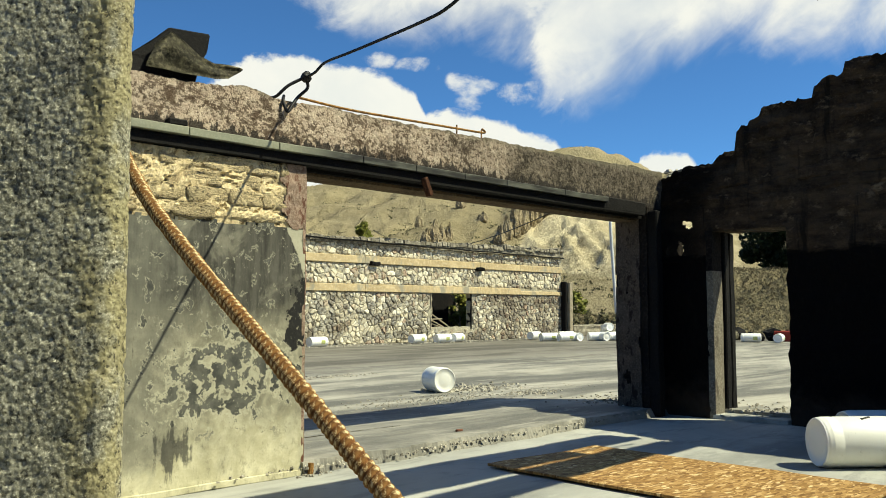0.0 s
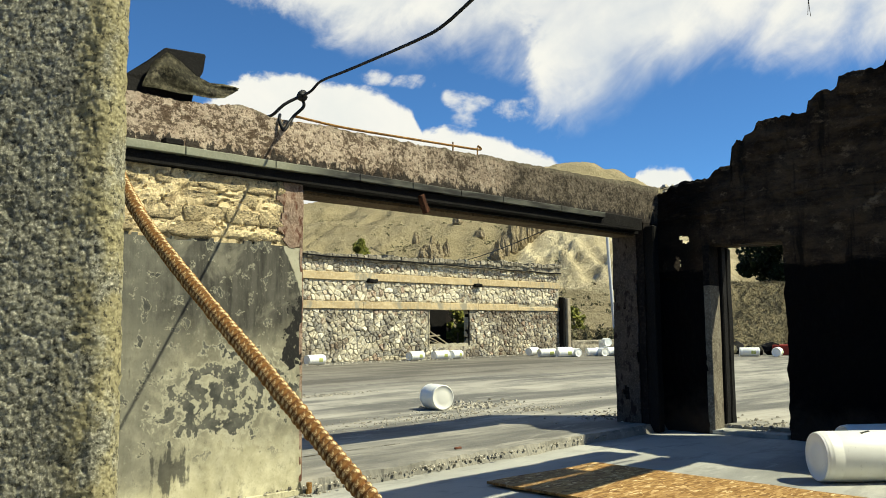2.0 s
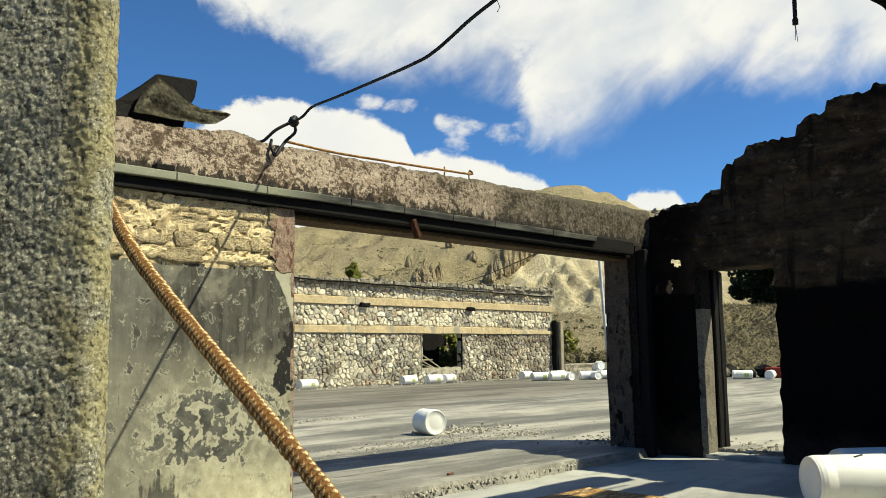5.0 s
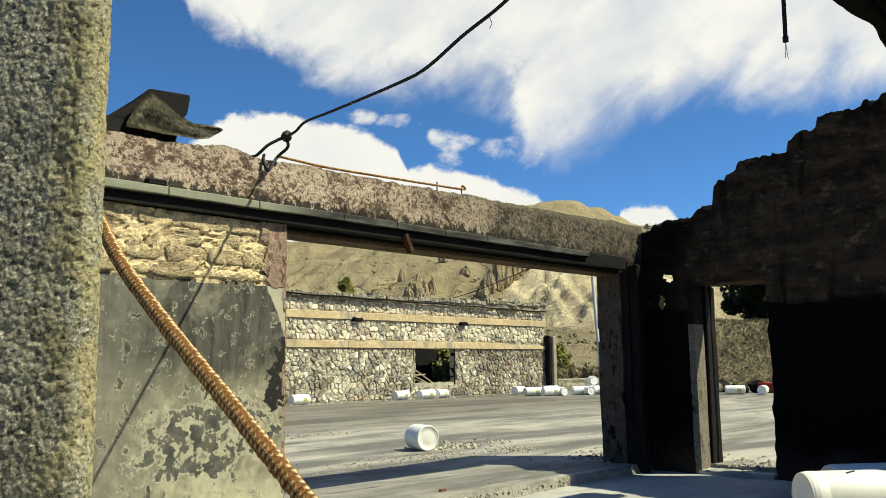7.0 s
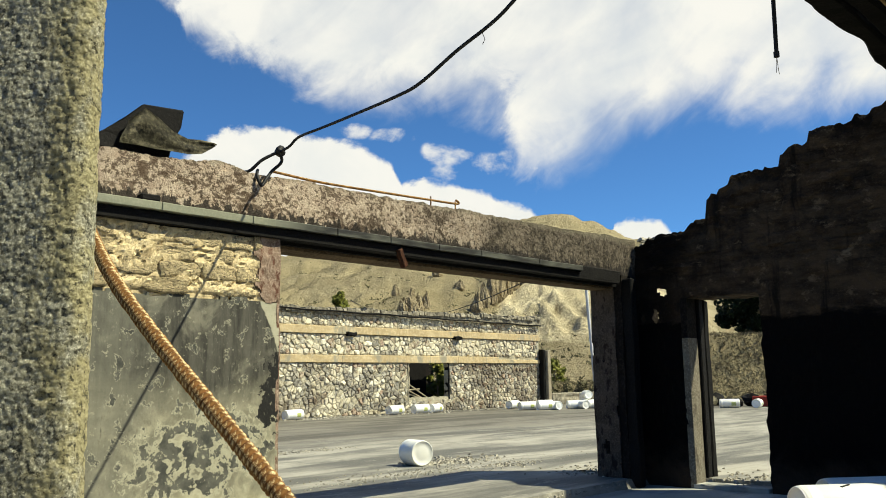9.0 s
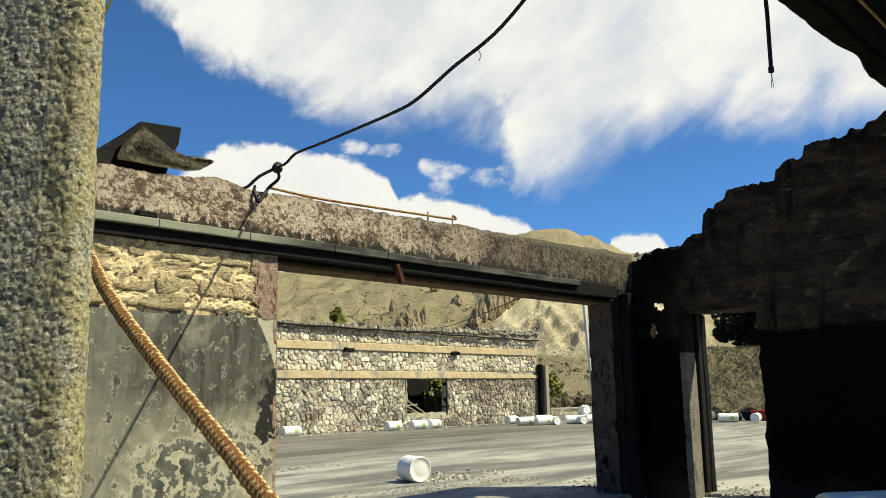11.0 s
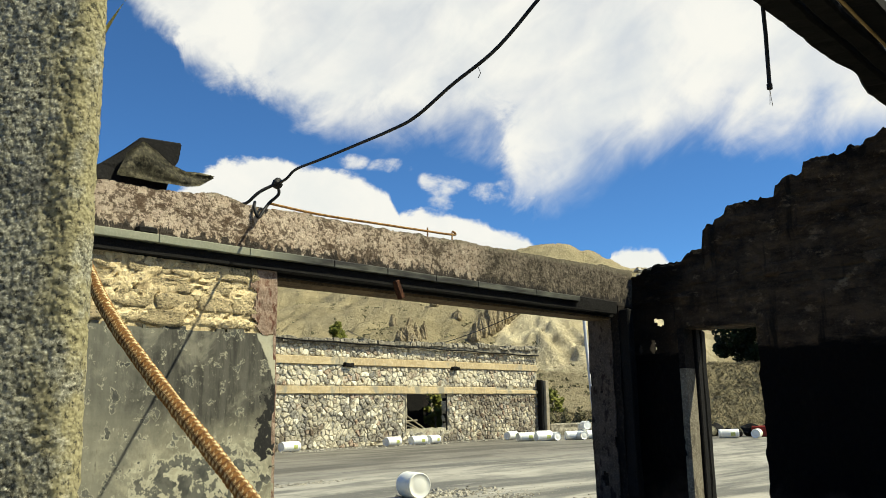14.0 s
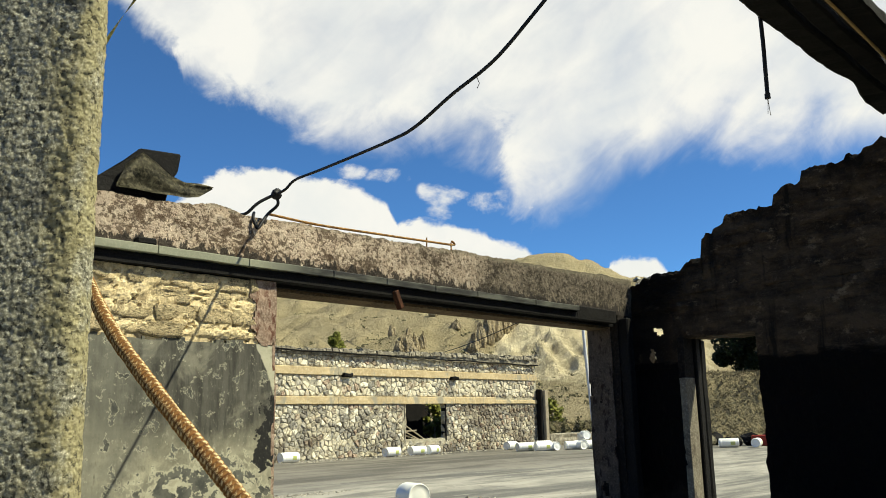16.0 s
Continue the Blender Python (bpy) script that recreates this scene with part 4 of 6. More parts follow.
# ---- pier at the end of the opening ----
pier = empty("brick_pier")
tagged(pier, "blackened masonry pier at the end of the wide opening", "pier", kind="structure")
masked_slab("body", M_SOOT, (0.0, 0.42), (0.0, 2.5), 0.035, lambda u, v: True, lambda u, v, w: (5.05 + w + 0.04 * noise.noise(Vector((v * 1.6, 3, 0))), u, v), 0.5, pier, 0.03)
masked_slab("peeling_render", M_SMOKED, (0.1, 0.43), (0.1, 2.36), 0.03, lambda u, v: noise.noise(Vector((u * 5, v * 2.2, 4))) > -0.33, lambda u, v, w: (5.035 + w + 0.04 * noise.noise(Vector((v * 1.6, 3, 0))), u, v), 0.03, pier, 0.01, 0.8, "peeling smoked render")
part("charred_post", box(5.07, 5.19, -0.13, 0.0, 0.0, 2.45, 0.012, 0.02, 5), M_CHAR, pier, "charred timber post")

# ---- side wall with the door ----
DOOR = (-1.53, -0.6, 2.19)
RIM = [(-9.2, 4.3), (-6.5, 4.8), (-5.0, 4.75), (-4.0, 4.5), (-3.2, 4.1), (-2.64, 3.93), (-2.22, 3.89), (-2.2, 3.76), (-1.91, 3.74), (-1.88, 3.62), (-1.33, 3.55), (-1.05, 3.38), (-0.99, 3.28),
       (-0.97, 3.09), (-0.55, 3.0), (0.0, 2.9), (0.5, 2.88)]


def rim(y):
    for (a, fa), (b, fb) in zip(RIM, RIM[1:]):
        if y <= b:
            return fa + (fb - fa) * (y - a) / (b - a)
    return RIM[-1][1]


def side_on(u, v):
    if DOOR[0] < u < DOOR[1] and v < DOOR[2]:
        return False
    if u > -0.5 and 1.86 < v < 2.45 and u < -0.04:
        return False
    return True


def panel_on(u, v):
    for y, z, a, b in ((-0.365, 2.28, 0.05, 0.05), (-0.31, 2.31, 0.035, 0.03), (-0.25, 2.0, 0.045, 0.085), (-0.09, 1.98, 0.028, 0.05)):
        k = noise.noise(Vector((u * 30, v * 30, 1))) * 0.75
        if ((u - y) / a) ** 2 + ((v - z) / b) ** 2 < 1 + k:
            return False
    return True


def side_place(u, v, w):
    if v > 2.5:
        edge = rim(u) + 0.06 * noise.noise(Vector((u * 4, 3, 0))) + 0.05 * noise.noise(Vector((u * 9, 3, 0)))
        part_up = (edge / 0.115) % 1.0
        part_up = min(1.0, max(0.0, (part_up - 0.3) / 0.4))
        edge = 0.35 * edge + 0.65 * 0.115 * (math.floor(edge / 0.115) + part_up * part_up * (3 - 2 * part_up)) + 0.025 * noise.noise(Vector((u * 17, 3, w * 3))) + 0.018 * noise.noise(Vector((u * 38, 3, w * 5)))
        v = 2.5 + (v - 2.5) * (edge - 2.5) / 2.5
    return (5.4 + w, u, v)


wall_east = empty("wall_east")
tagged(wall_east, "tall soot-blackened adobe wall with a broken stepped top and a doorway", "wall", kind="structure")
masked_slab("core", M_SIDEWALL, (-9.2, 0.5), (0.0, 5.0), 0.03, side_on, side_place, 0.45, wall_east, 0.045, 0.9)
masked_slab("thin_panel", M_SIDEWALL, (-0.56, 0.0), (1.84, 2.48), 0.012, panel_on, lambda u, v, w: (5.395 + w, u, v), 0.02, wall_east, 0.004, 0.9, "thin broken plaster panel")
part("lintel", box(5.43, 5.87, DOOR[0] - 0.05, DOOR[1] + 0.06, DOOR[2], DOOR[2] + 0.13, 0.012, 0.02, 3), M_CHAR, wall_east, "charred timber lintel")

door_1 = empty("door_frame")
tagged(door_1, "charred timber door frame in the sooty wall", "door frame", kind="structure")
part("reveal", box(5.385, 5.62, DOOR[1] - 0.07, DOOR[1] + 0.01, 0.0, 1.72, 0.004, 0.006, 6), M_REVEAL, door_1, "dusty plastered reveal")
# upper reveal in soot black, standing in for the lintel's shade
part("smoked_reveal", box(5.385, 5.62, DOOR[1] - 0.068, DOOR[1] + 0.01, 1.72, DOOR[2], 0.004, 0.006, 3), M_SOOT, door_1, "sooty upper reveal, black for the lintel's shade")
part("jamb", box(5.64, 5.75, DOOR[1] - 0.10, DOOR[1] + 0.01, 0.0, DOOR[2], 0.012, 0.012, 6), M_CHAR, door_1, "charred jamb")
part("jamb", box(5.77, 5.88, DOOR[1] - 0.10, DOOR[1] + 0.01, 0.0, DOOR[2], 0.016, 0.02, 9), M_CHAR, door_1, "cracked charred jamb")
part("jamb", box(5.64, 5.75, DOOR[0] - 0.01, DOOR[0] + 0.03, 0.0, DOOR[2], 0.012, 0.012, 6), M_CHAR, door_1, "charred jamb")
part("sill", box(5.38, 5.9, DOOR[0] + 0.02, DOOR[1] - 0.02, -0.01, 0.055, 0.01, 0.012, 3), M_ROOM, door_1, "cement sill")

# walls added out of view, closing the room and cutting sky light
for nm, args in (("wall_south", (-7.0, 5.4, -9.6, -9.2, 0.0, 3.4)), ("wall_west", (-7.45, -7.0, -9.6, 0.4, 0.0, 3.4))):
    tagged(mesh_object(nm, box(*args, 0.02, 0.03, 10), M_SOOT), "unseen dark adobe wall", "wall", kind="structure")

# ---- pillar close by ----
pillar = empty("concrete_pillar")
tagged(pillar, "rough pebbly concrete pillar, weathered dark, its corner coloured yellow as if sunlit", "pillar", kind="structure")


CORNER, ALONG, INTO = Vector((-3.214, -3.667, 0)), Vector((-0.722, 0.692, 0)), Vector((0.692, 0.722, 0))


def build_pillar():
    """Section: broad face, worn corner, narrow end face, plain back; pebbles stand proud."""
    ring = [(CORNER + ALONG * u, -INTO) for u in [0.75, 0.68, 0.6, 0.52, 0.46] + [0.42 - 0.0044 * k for k in range(87)]]
    for k in range(8):
        a = radians(90 * (k + 0.5) / 8)
        out = -INTO * math.cos(a) - ALONG * math.sin(a)
        ring.append((CORNER + ALONG * 0.04 + INTO * 0.04 + out * 0.04, out))
    ring += [(CORNER + INTO * w, -ALONG) for w in [0.043 + 0.009 * k for k in range(4)]]
    ring += [(CORNER + INTO * 0.075 + ALONG * 0.02, INTO), (CORNER + INTO * 0.075 + ALONG * 0.75, INTO)]
    rows = [0.03 * k for k in range(10)] + [0.3 + 0.0055 * k for k in range(437)] + [2.72 + 0.07 * k for k in range(15)]
    verts, faces = [], []
    for z in rows:
        for q, out in ring:
            p = Vector((q.x, q.y, z))
            p += ALONG * (0.0013 * noise.noise(p * 211)) + Vector((0, 0, 0.0014 * noise.noise(p * 197 + Vector((3, 1, 0)))))
            rel = (noise.noise(p * 9) * 0.6 + noise.noise(p * 24) * 0.5) * 0.0034
            rel += 0.0012 - 0.0034 * noise.voronoi(p * 78)[0][0]
            rel -= 0.012 * max(0.0, noise.noise(p * 46 + Vector((5, 2, 8))) - 0.3)
            rel -= 0.012 * max(0.0, noise.noise(p * 13 + Vector((1, 9, 3))) - 0.5)
            worn = 0.010 * math.exp(-(((q - CORNER).length) / 0.03) ** 2) * noise.noise(Vector((2, z * 8, 4)))
            v = p + out * (rel + worn)
            verts.append((v.x + 0.004 * noise.noise(Vector((z * 4, 1, 0))), v.y, v.z))
    n = len(ring)
    for i in range(len(rows) - 1):
        for k in range(n):
            faces.append((i * n + k, i * n + (k + 1) % n, (i + 1) * n + (k + 1) % n, (i + 1) * n + k))
    faces.append(tuple(range((len(rows) - 1) * n, len(rows) * n)))
    data_object("shaft", verts, faces, M_PILLAR, pillar)


build_pillar()

# ---- far stone building ----
stone_house = empty("stone_building")
tagged(stone_house, "roofless rubble stone building with two ochre bands and one window", "building", kind="structure")
FY = 18.3
WIN = (19.6, 21.87, 0.6, 2.0)


def far_on(u, v):
    if WIN[0] < u < WIN[1] and WIN[2] < v < WIN[3]:
        return False
    return v < 3.78 + 0.012 * (u - 13) + 0.05 * noise.noise(Vector((u * 2.2, 1, 0)))


masked_slab("mortar_core", M_FARMORTAR, (8.0, 28.0), (0.1, 4.1), 0.11, far_on, lambda u, v, w: (u, FY + w, v), 0.22, stone_house, 0.03)


def clipped_cells(u0, u1, v0, v1, size, skip):
    """Voronoi cells over a jittered grid, as polygons."""
    rng = random.Random(11)
    nu, nv = max(1, round((u1 - u0) / size)), max(1, round((v1 - v0) / (size * 0.82)))
    seeds = {(i, j): (u0 + (i + 0.5 + 0.5 * (j % 2 - 0.5) + rng.uniform(-0.5, 0.5)) * (u1 - u0) / nu, v0 + (j + 0.5 + rng.uniform(-0.38, 0.38)) * (v1 - v0) / nv)
             for i in range(-1, nu + 1) for j in range(-1, nv + 1)}
    for key in [q for q in seeds if rng.random() < 0.16]:
        del seeds[key]
    reach = size * 1.5
    cells = []
    for (i, j), (x, y) in seeds.items():
        if not (u0 < x < u1 and v0 < y < v1) or skip(x, y):
            continue
        poly = [(max(u0, x - reach), max(v0, y - reach)), (min(u1, x + reach), max(v0, y - reach)), (min(u1, x + reach), min(v1, y + reach)), (max(u0, x - reach), min(v1, y + reach))]
        for di in (-2, -1, 0, 1, 2):
            for dj in (-2, -1, 0, 1, 2):
                other = seeds.get((i + di, j + dj))
                if other is None or (di == 0 and dj == 0):
                    continue
                mx, my, nx, ny = (x + other[0]) / 2, (y + other[1]) / 2, other[0] - x, other[1] - y
                nxt = []
                for a, b in zip(poly, poly[1:] + poly[:1]):
                    da, db = (a[0] - mx) * nx + (a[1] - my) * ny, (b[0] - mx) * nx + (b[1] - my) * ny
                    if da <= 0:
                        nxt.append(a)
                    if da * db < 0:
                        t = da / (da - db)
                        nxt.append((a[0] + (b[0] - a[0]) * t, a[1] + (b[1] - a[1]) * t))
                poly = nxt
        if len(poly) >= 3:
            cells.append(((x, y), poly))
    return cells


def stone_geometry(centre, poly, proud):
    """One rounded stone: rim set into the wall, a shoulder, and a domed face."""
    cx, cy = sum(p[0] for p in poly) / len(poly), sum(p[1] for p in poly) / len(poly)
    rounded = []
    for a, b in zip(poly, poly[1:] + poly[:1]):
        for t in (0.13, 0.87):
            rounded.append((a[0] + (b[0] - a[0]) * t, a[1] + (b[1] - a[1]) * t))
    n = len(rounded)
    verts, faces = [], []
    rg = random.Random(int(cx * 7919) * 31 + int(cy * 1543))
    tx, ty, shrink = rg.uniform(-0.12, 0.12), rg.uniform(-0.12, 0.12), rg.uniform(0.88, 1.0)
    for scale, out in ((0.99, -0.03), (0.93, proud * 0.6), (0.66, proud)):
        verts += [(cx + (x - cx) * scale * shrink, -out - ((x - cx) * tx + (y - cy) * ty if out > 0 else 0), cy + (y - cy) * scale * shrink) for x, y in rounded]
    for r in range(2):
        for k in range(n):
            faces.append((r * n + k, r * n + (k + 1) % n, (r + 1) * n + (k + 1) % n, (r + 1) * n + k))
    faces.append(tuple(range(2 * n, 3 * n)))
    return verts, faces


def in_window(x, y):
    return WIN[0] - 0.12 < x < WIN[1] + 0.12 and WIN[2] - 0.1 < y < WIN[3] + 0.05


rng = random.Random(5)
stones = clipped_cells(8.0, 28.0, 0.1, 1.97, 0.19, in_window) + clipped_cells(8.0, 28.0, 2.26, 2.99, 0.2, lambda x, y: False) + clipped_cells(8.0, 28.0, 3.28, 3.72, 0.2, lambda x, y: False)
single, joined_v, joined_f = [], [], []
for (c, poly) in stones:
    proud = rng.uniform(0.015, 0.06)
    if 13.3 < c[0] and c[1] < 1.97 and len(single) < 290 and rng.random() < 0.42:
        single.append((poly, c, proud))
        continue
    vs, fs = stone_geometry(c, poly, proud)
    k = len(joined_v)
    joined_v += [(v[0], FY + v[1], v[2]) for v in vs]
    joined_f += [tuple(i + k for i in f) for f in fs]
tagged(data_object("stones", joined_v, joined_f, M_STONES, stone_house), kind="stuff")
for z0, z1, nm in ((1.985, 2.25, "band"), (3.0, 3.27, "band")):
    for x0, x1 in ((8.0, 16.2), (16.2, 22.4), (22.4, 25.0), (25.0, 28.0)):
        part(nm, box(x0, x1 - 0.004, FY - 0.085, FY + 0.1, z0, z1 - (0.11 if x0 == 25.0 and z0 < 2.5 else 0.0), 0.012, 0.018, 14), M_BAND, stone_house, "ochre cement band")
for x in (16.6, 22.35):
    part("beam_stub", box(x - 0.22, x + 0.22, FY - 0.2, FY + 0.1, 2.93, 3.08, 0.03, 0.04, 3), M_CHAR, stone_house, "charred beam stub")
masked_slab("coping", M_COPING, (8.0, 28.08), (3.68, 4.2), 0.07, lambda u, v: v < 3.86 + 0.013 * (u - 13) + 0.07 * noise.noise(Vector((u * 1.9, 2, 0))) + 0.05 * noise.noise(Vector((u * 6, 2, 0))),
            lambda u, v, w: (u, FY - 0.1 + w, v), 0.6, stone_house, 0.05, 1.0, "blackened broken coping")
part("coping_bar", tube([(8 + 0.5 * k, FY - 0.17, 3.86 - 0.0045 * k + 0.015 * math.sin(k * 1.3)) for k in range(41)], 0.028, 6), M_CHAR, stone_house, "black pipe along the coping")
# loose coping stones along the broken top
rng = random.Random(14)
cop_v, cop_f, u = [], [], 8.0
while u < 28.0:
    wide, tall = rng.uniform(0.08, 0.3), rng.uniform(0.03, 0.13)
    base = 3.80 + 0.013 * (u - 13) + 0.07 * noise.noise(Vector((u * 1.9, 2, 0)))
    for y0 in (FY - 0.16, FY + 0.12):
        k = len(cop_v)
        for dz, sc in ((-0.06, 1.0), (tall * 0.7, 0.95), (tall, 0.66)):
            cop_v += [(u + wide / 2 + a * wide * 0.5 * sc + rng.uniform(-0.02, 0.02), y0 + 0.13 + b * 0.13 * sc + rng.uniform(-0.02, 0.02), base + dz + rng.uniform(-0.02, 0.02)) for a, b in ((-1, -1), (1, -1), (1, 1), (-1, 1))]
        cop_f += [tuple(k + r * 4 + q for q in (m, (m + 1) % 4, (m + 1) % 4 + 4, m + 4)) for r in range(2) for m in range(4)] + [(k + 8, k + 9, k + 10, k + 11)]
    u += wide * rng.uniform(0.8, 1.3)
tagged(data_object("coping_stones", cop_v, cop_f, M_COPING, stone_house), kind="stuff")
# window opening, its lining, and black surfaces behind standing in for the room's shade
part("window_reveal", box(WIN[0] - 0.05, WIN[0] + 0.02, FY - 0.02, FY + 0.2, WIN[2] - 0.05, WIN[3], 0.01, 0.02, 2), M_COPING, stone_house, "plastered reveal")
# right reveal black too, shade put into its colour
part("window_reveal", box(WIN[1] - 0.02, WIN[1] + 0.05, FY - 0.02, FY + 0.2, WIN[2] - 0.05, WIN[3], 0.01, 0.02, 2), M_CHAR, stone_house, "reveal coloured black for the shaded opening")
part("back_wall", box(12.0, 27.0, 24.0, 24.4, 0.1, 3.6, 0.02), M_SOOT, stone_house, "inner wall coloured black for the room's shade")
part("side_wall", box(27.6, 28.0, 18.8, 24.4, 0.1, 3.5, 0.02), M_FARMORTAR, stone_house)
part("side_wall", box(11.6, 12.0, 18.8, 24.4, 0.1, 3.5, 0.02), M_FARMORTAR, stone_house)
# made-up black panel that keeps the window dark
part("partition", box(19.0, 22.75, 20.4, 20.6, 0.1, 3.4, 0.02), M_CHAR, stone_house, "black panel added behind the window")
for a, b in (((19.65, 18.5, 1.25), (21.0, 18.6, 0.6)), ((19.62, 18.5, 1.0), (20.7, 18.6, 0.6)), ((19.7, 18.6, 0.85), (20.5, 18.5, 0.6)), ((19.62, 18.4, 0.95), (20.3, 18.4, 0.98))):
    stick = mesh_object("leaning_lath", tube([a, b], 0.028, 6), M_TIMBER)
    tagged(stick, "thin pale timber lath leaning in the stone window", "lath", group="laths in the window")
corner_post = empty("gate_post")
tagged(corner_post, "tall weathered timber gate post beside the stone building", "post")
part("shaft", box(27.93, 28.08, FY - 0.30, FY - 0.02, 0.1, 2.62, 0.03, 0.03, 5), M_CHAR, corner_post, "black left part")
part("cover_strip", box(28.09, 28.34, FY - 0.42, FY - 0.05, 0.1, 2.58, 0.02, 0.02, 5), M_TIMBER, corner_post, "pale strip on the right")
tagged(mesh_object("low_wall", box(28.7, 42, FY - 0.2, FY + 0.2, 0.08, 0.62, 0.03, 0.05, 14), M_COPING), "low dark concrete wall along the yard", "wall", kind="structure")


# ---- distance: rocks, trees, pole ----
def far_point(az, r, dz=0.0):
    return Vector((EYE0.x + r * math.sin(radians(az)), EYE0.y + r * math.cos(radians(az)), terrain(az, r) + dz))


def pinnacle(az, r, height, width, seed, lean=0.0):
    base = far_point(az, r, -1.0)
    bm = bmesh.new()
    bmesh.ops.create_icosphere(bm, subdivisions=4, radius=1.0)
    for v in bm.verts:
        q = v.co + noise.noise_vector(v.co * 6.0 + Vector((seed, 0, 0))) * 0.10
        t = (q.z + 1) / 2
        wide = (1.15 - 0.75 * max(t, 0.0) ** 1.5)
        d = noise.noise_vector(Vector((q.x * 1.7, q.y * 1.7, q.z * 0.9)) + Vector((seed * 5.3, 0, 0)))
        e = noise.noise(Vector((q.x * 5, q.y * 5, q.z * 1.6 + seed)))
        v.co = Vector(((q.x * wide + d.x * 0.4) * width * (1 + 0.18 * e) + lean * t * height, (q.y * wide + d.y * 0.4) * width * (1 + 0.18 * e), t * height * (1 + 0.25 * d.z)))
        v.co += base
    tagged(mesh_object("rock_pinnacle", bm, M_ROCK), "weathered brown rock pinnacle on the hillside", "rock", group="pinnacles on the hillside")


def tree(name, az, r, height, width, seed, mat, leaves, label, cat="tree", size=0.22, trunk=0.3):
    rg = random.Random(seed)
    base = far_point(az, r, -0.1)
    root = empty(name, Matrix.Translation(base))
    tagged(root, label, cat)
    bm = tube([(0, 0, 0), (0.05 * width, 0, height * 0.3), (0, 0.05 * width, height * 0.6), (0, 0, height * 0.9)], trunk * width * 0.22, 7, lambda i: (1.0, 0.8, 0.5, 0.15)[i])
    part("trunk", bm, M_TIMBER, root)
    for k in range(5):
        a = k * 2.4 + seed
        z = height * (0.25 + 0.1 * k)
        part("limb", tube([(0, 0, z), (math.cos(a) * width * 0.3, math.sin(a) * width * 0.3, z + height * 0.12), (math.cos(a) * width * 0.55, math.sin(a) * width * 0.55, z + height * 0.2)], trunk * width * 0.08, 5,
                          lambda i: (1, 0.7, 0.3)[i]), M_TIMBER, root)
    verts, faces = [], []
    clumps = []
    for _ in range(26):
        a, t, q = rg.uniform(0, 6.283), rg.uniform(0.12, 0.97), rg.uniform(0.2, 0.9)
        wide = width * math.sin(math.pi * min(1, t * 0.82 + 0.16)) ** 0.7
        clumps.append((Vector((math.cos(a) * wide * q, math.sin(a) * wide * q, t * height)), width * rg.uniform(0.18, 0.36)))
    for _ in range(leaves):
        c, cr = rg.choice(clumps)
        o = Vector((rg.gauss(0, 1), rg.gauss(0, 1), rg.gauss(0, 1))).normalized() * cr * rg.random() ** 0.4
        d1 = Vector((rg.gauss(0, 1), rg.gauss(0, 1), rg.gauss(0, 1))).normalized() * size * rg.uniform(0.5, 1.2)
        d2 = d1.orthogonal().normalized() * size * 0.6
        k = len(verts)
        verts += [tuple(c + o - d1), tuple(c + o + d2), tuple(c + o + d1), tuple(c + o - d2)]
        faces.append((k, k + 1, k + 2, k + 3))
    tagged(data_object("crown", verts, faces, mat, root), kind="stuff")


for i, (az, r, h, w) in enumerate(((45.0, 152, 4.6, 1.3), (45.5, 153, 4.0, 1.0), (44.5, 151, 3.2, 1.0), (46.0, 154, 3.8, 0.8), (49.4, 152, 4.4, 1.1), (49.9, 156, 5.2, 1.1), (50.4, 160, 6.6, 1.2), (50.9, 163, 7.2, 1.3), (51.4, 166, 7.6, 1.3),
                                   (51.9, 170, 7.4, 1.4), (44.0, 190, 4.0, 0.9), (46.8, 240, 3.6, 1.3), (48.3, 225, 3.2, 1.5), (52.4, 172, 6.4, 1.5), (45.3, 150, 2.6, 1.2))):
    pinnacle(az, r, h, w, i, 0.04)
tree("young_poplar", 40.45, 150, 5.6, 2.2, 8, M_LEAF, 5200, "small green poplar on the brown hillside", size=0.3)
tree("green_shrub", 54.4, 52, 1.5, 0.9, 5, M_LEAF, 900, "green shrub behind the yard", "shrub", 0.12)
tree("green_shrub", 46.75, 37.9, 2.3, 0.8, 12, M_LEAF, 1200, "green shrub growing inside the roofless stone building", "shrub", 0.12)
tree("dark_tree", 67.3, 56, 7.4, 3.2, 7, M_DARKLEAF, 16000, "dark green tree above the earth bank", size=0.17)
tree("dark_tree", 69.6, 58, 6.2, 2.8, 9, M_DARKLEAF, 9000, "dark green tree above the earth bank", size=0.17)


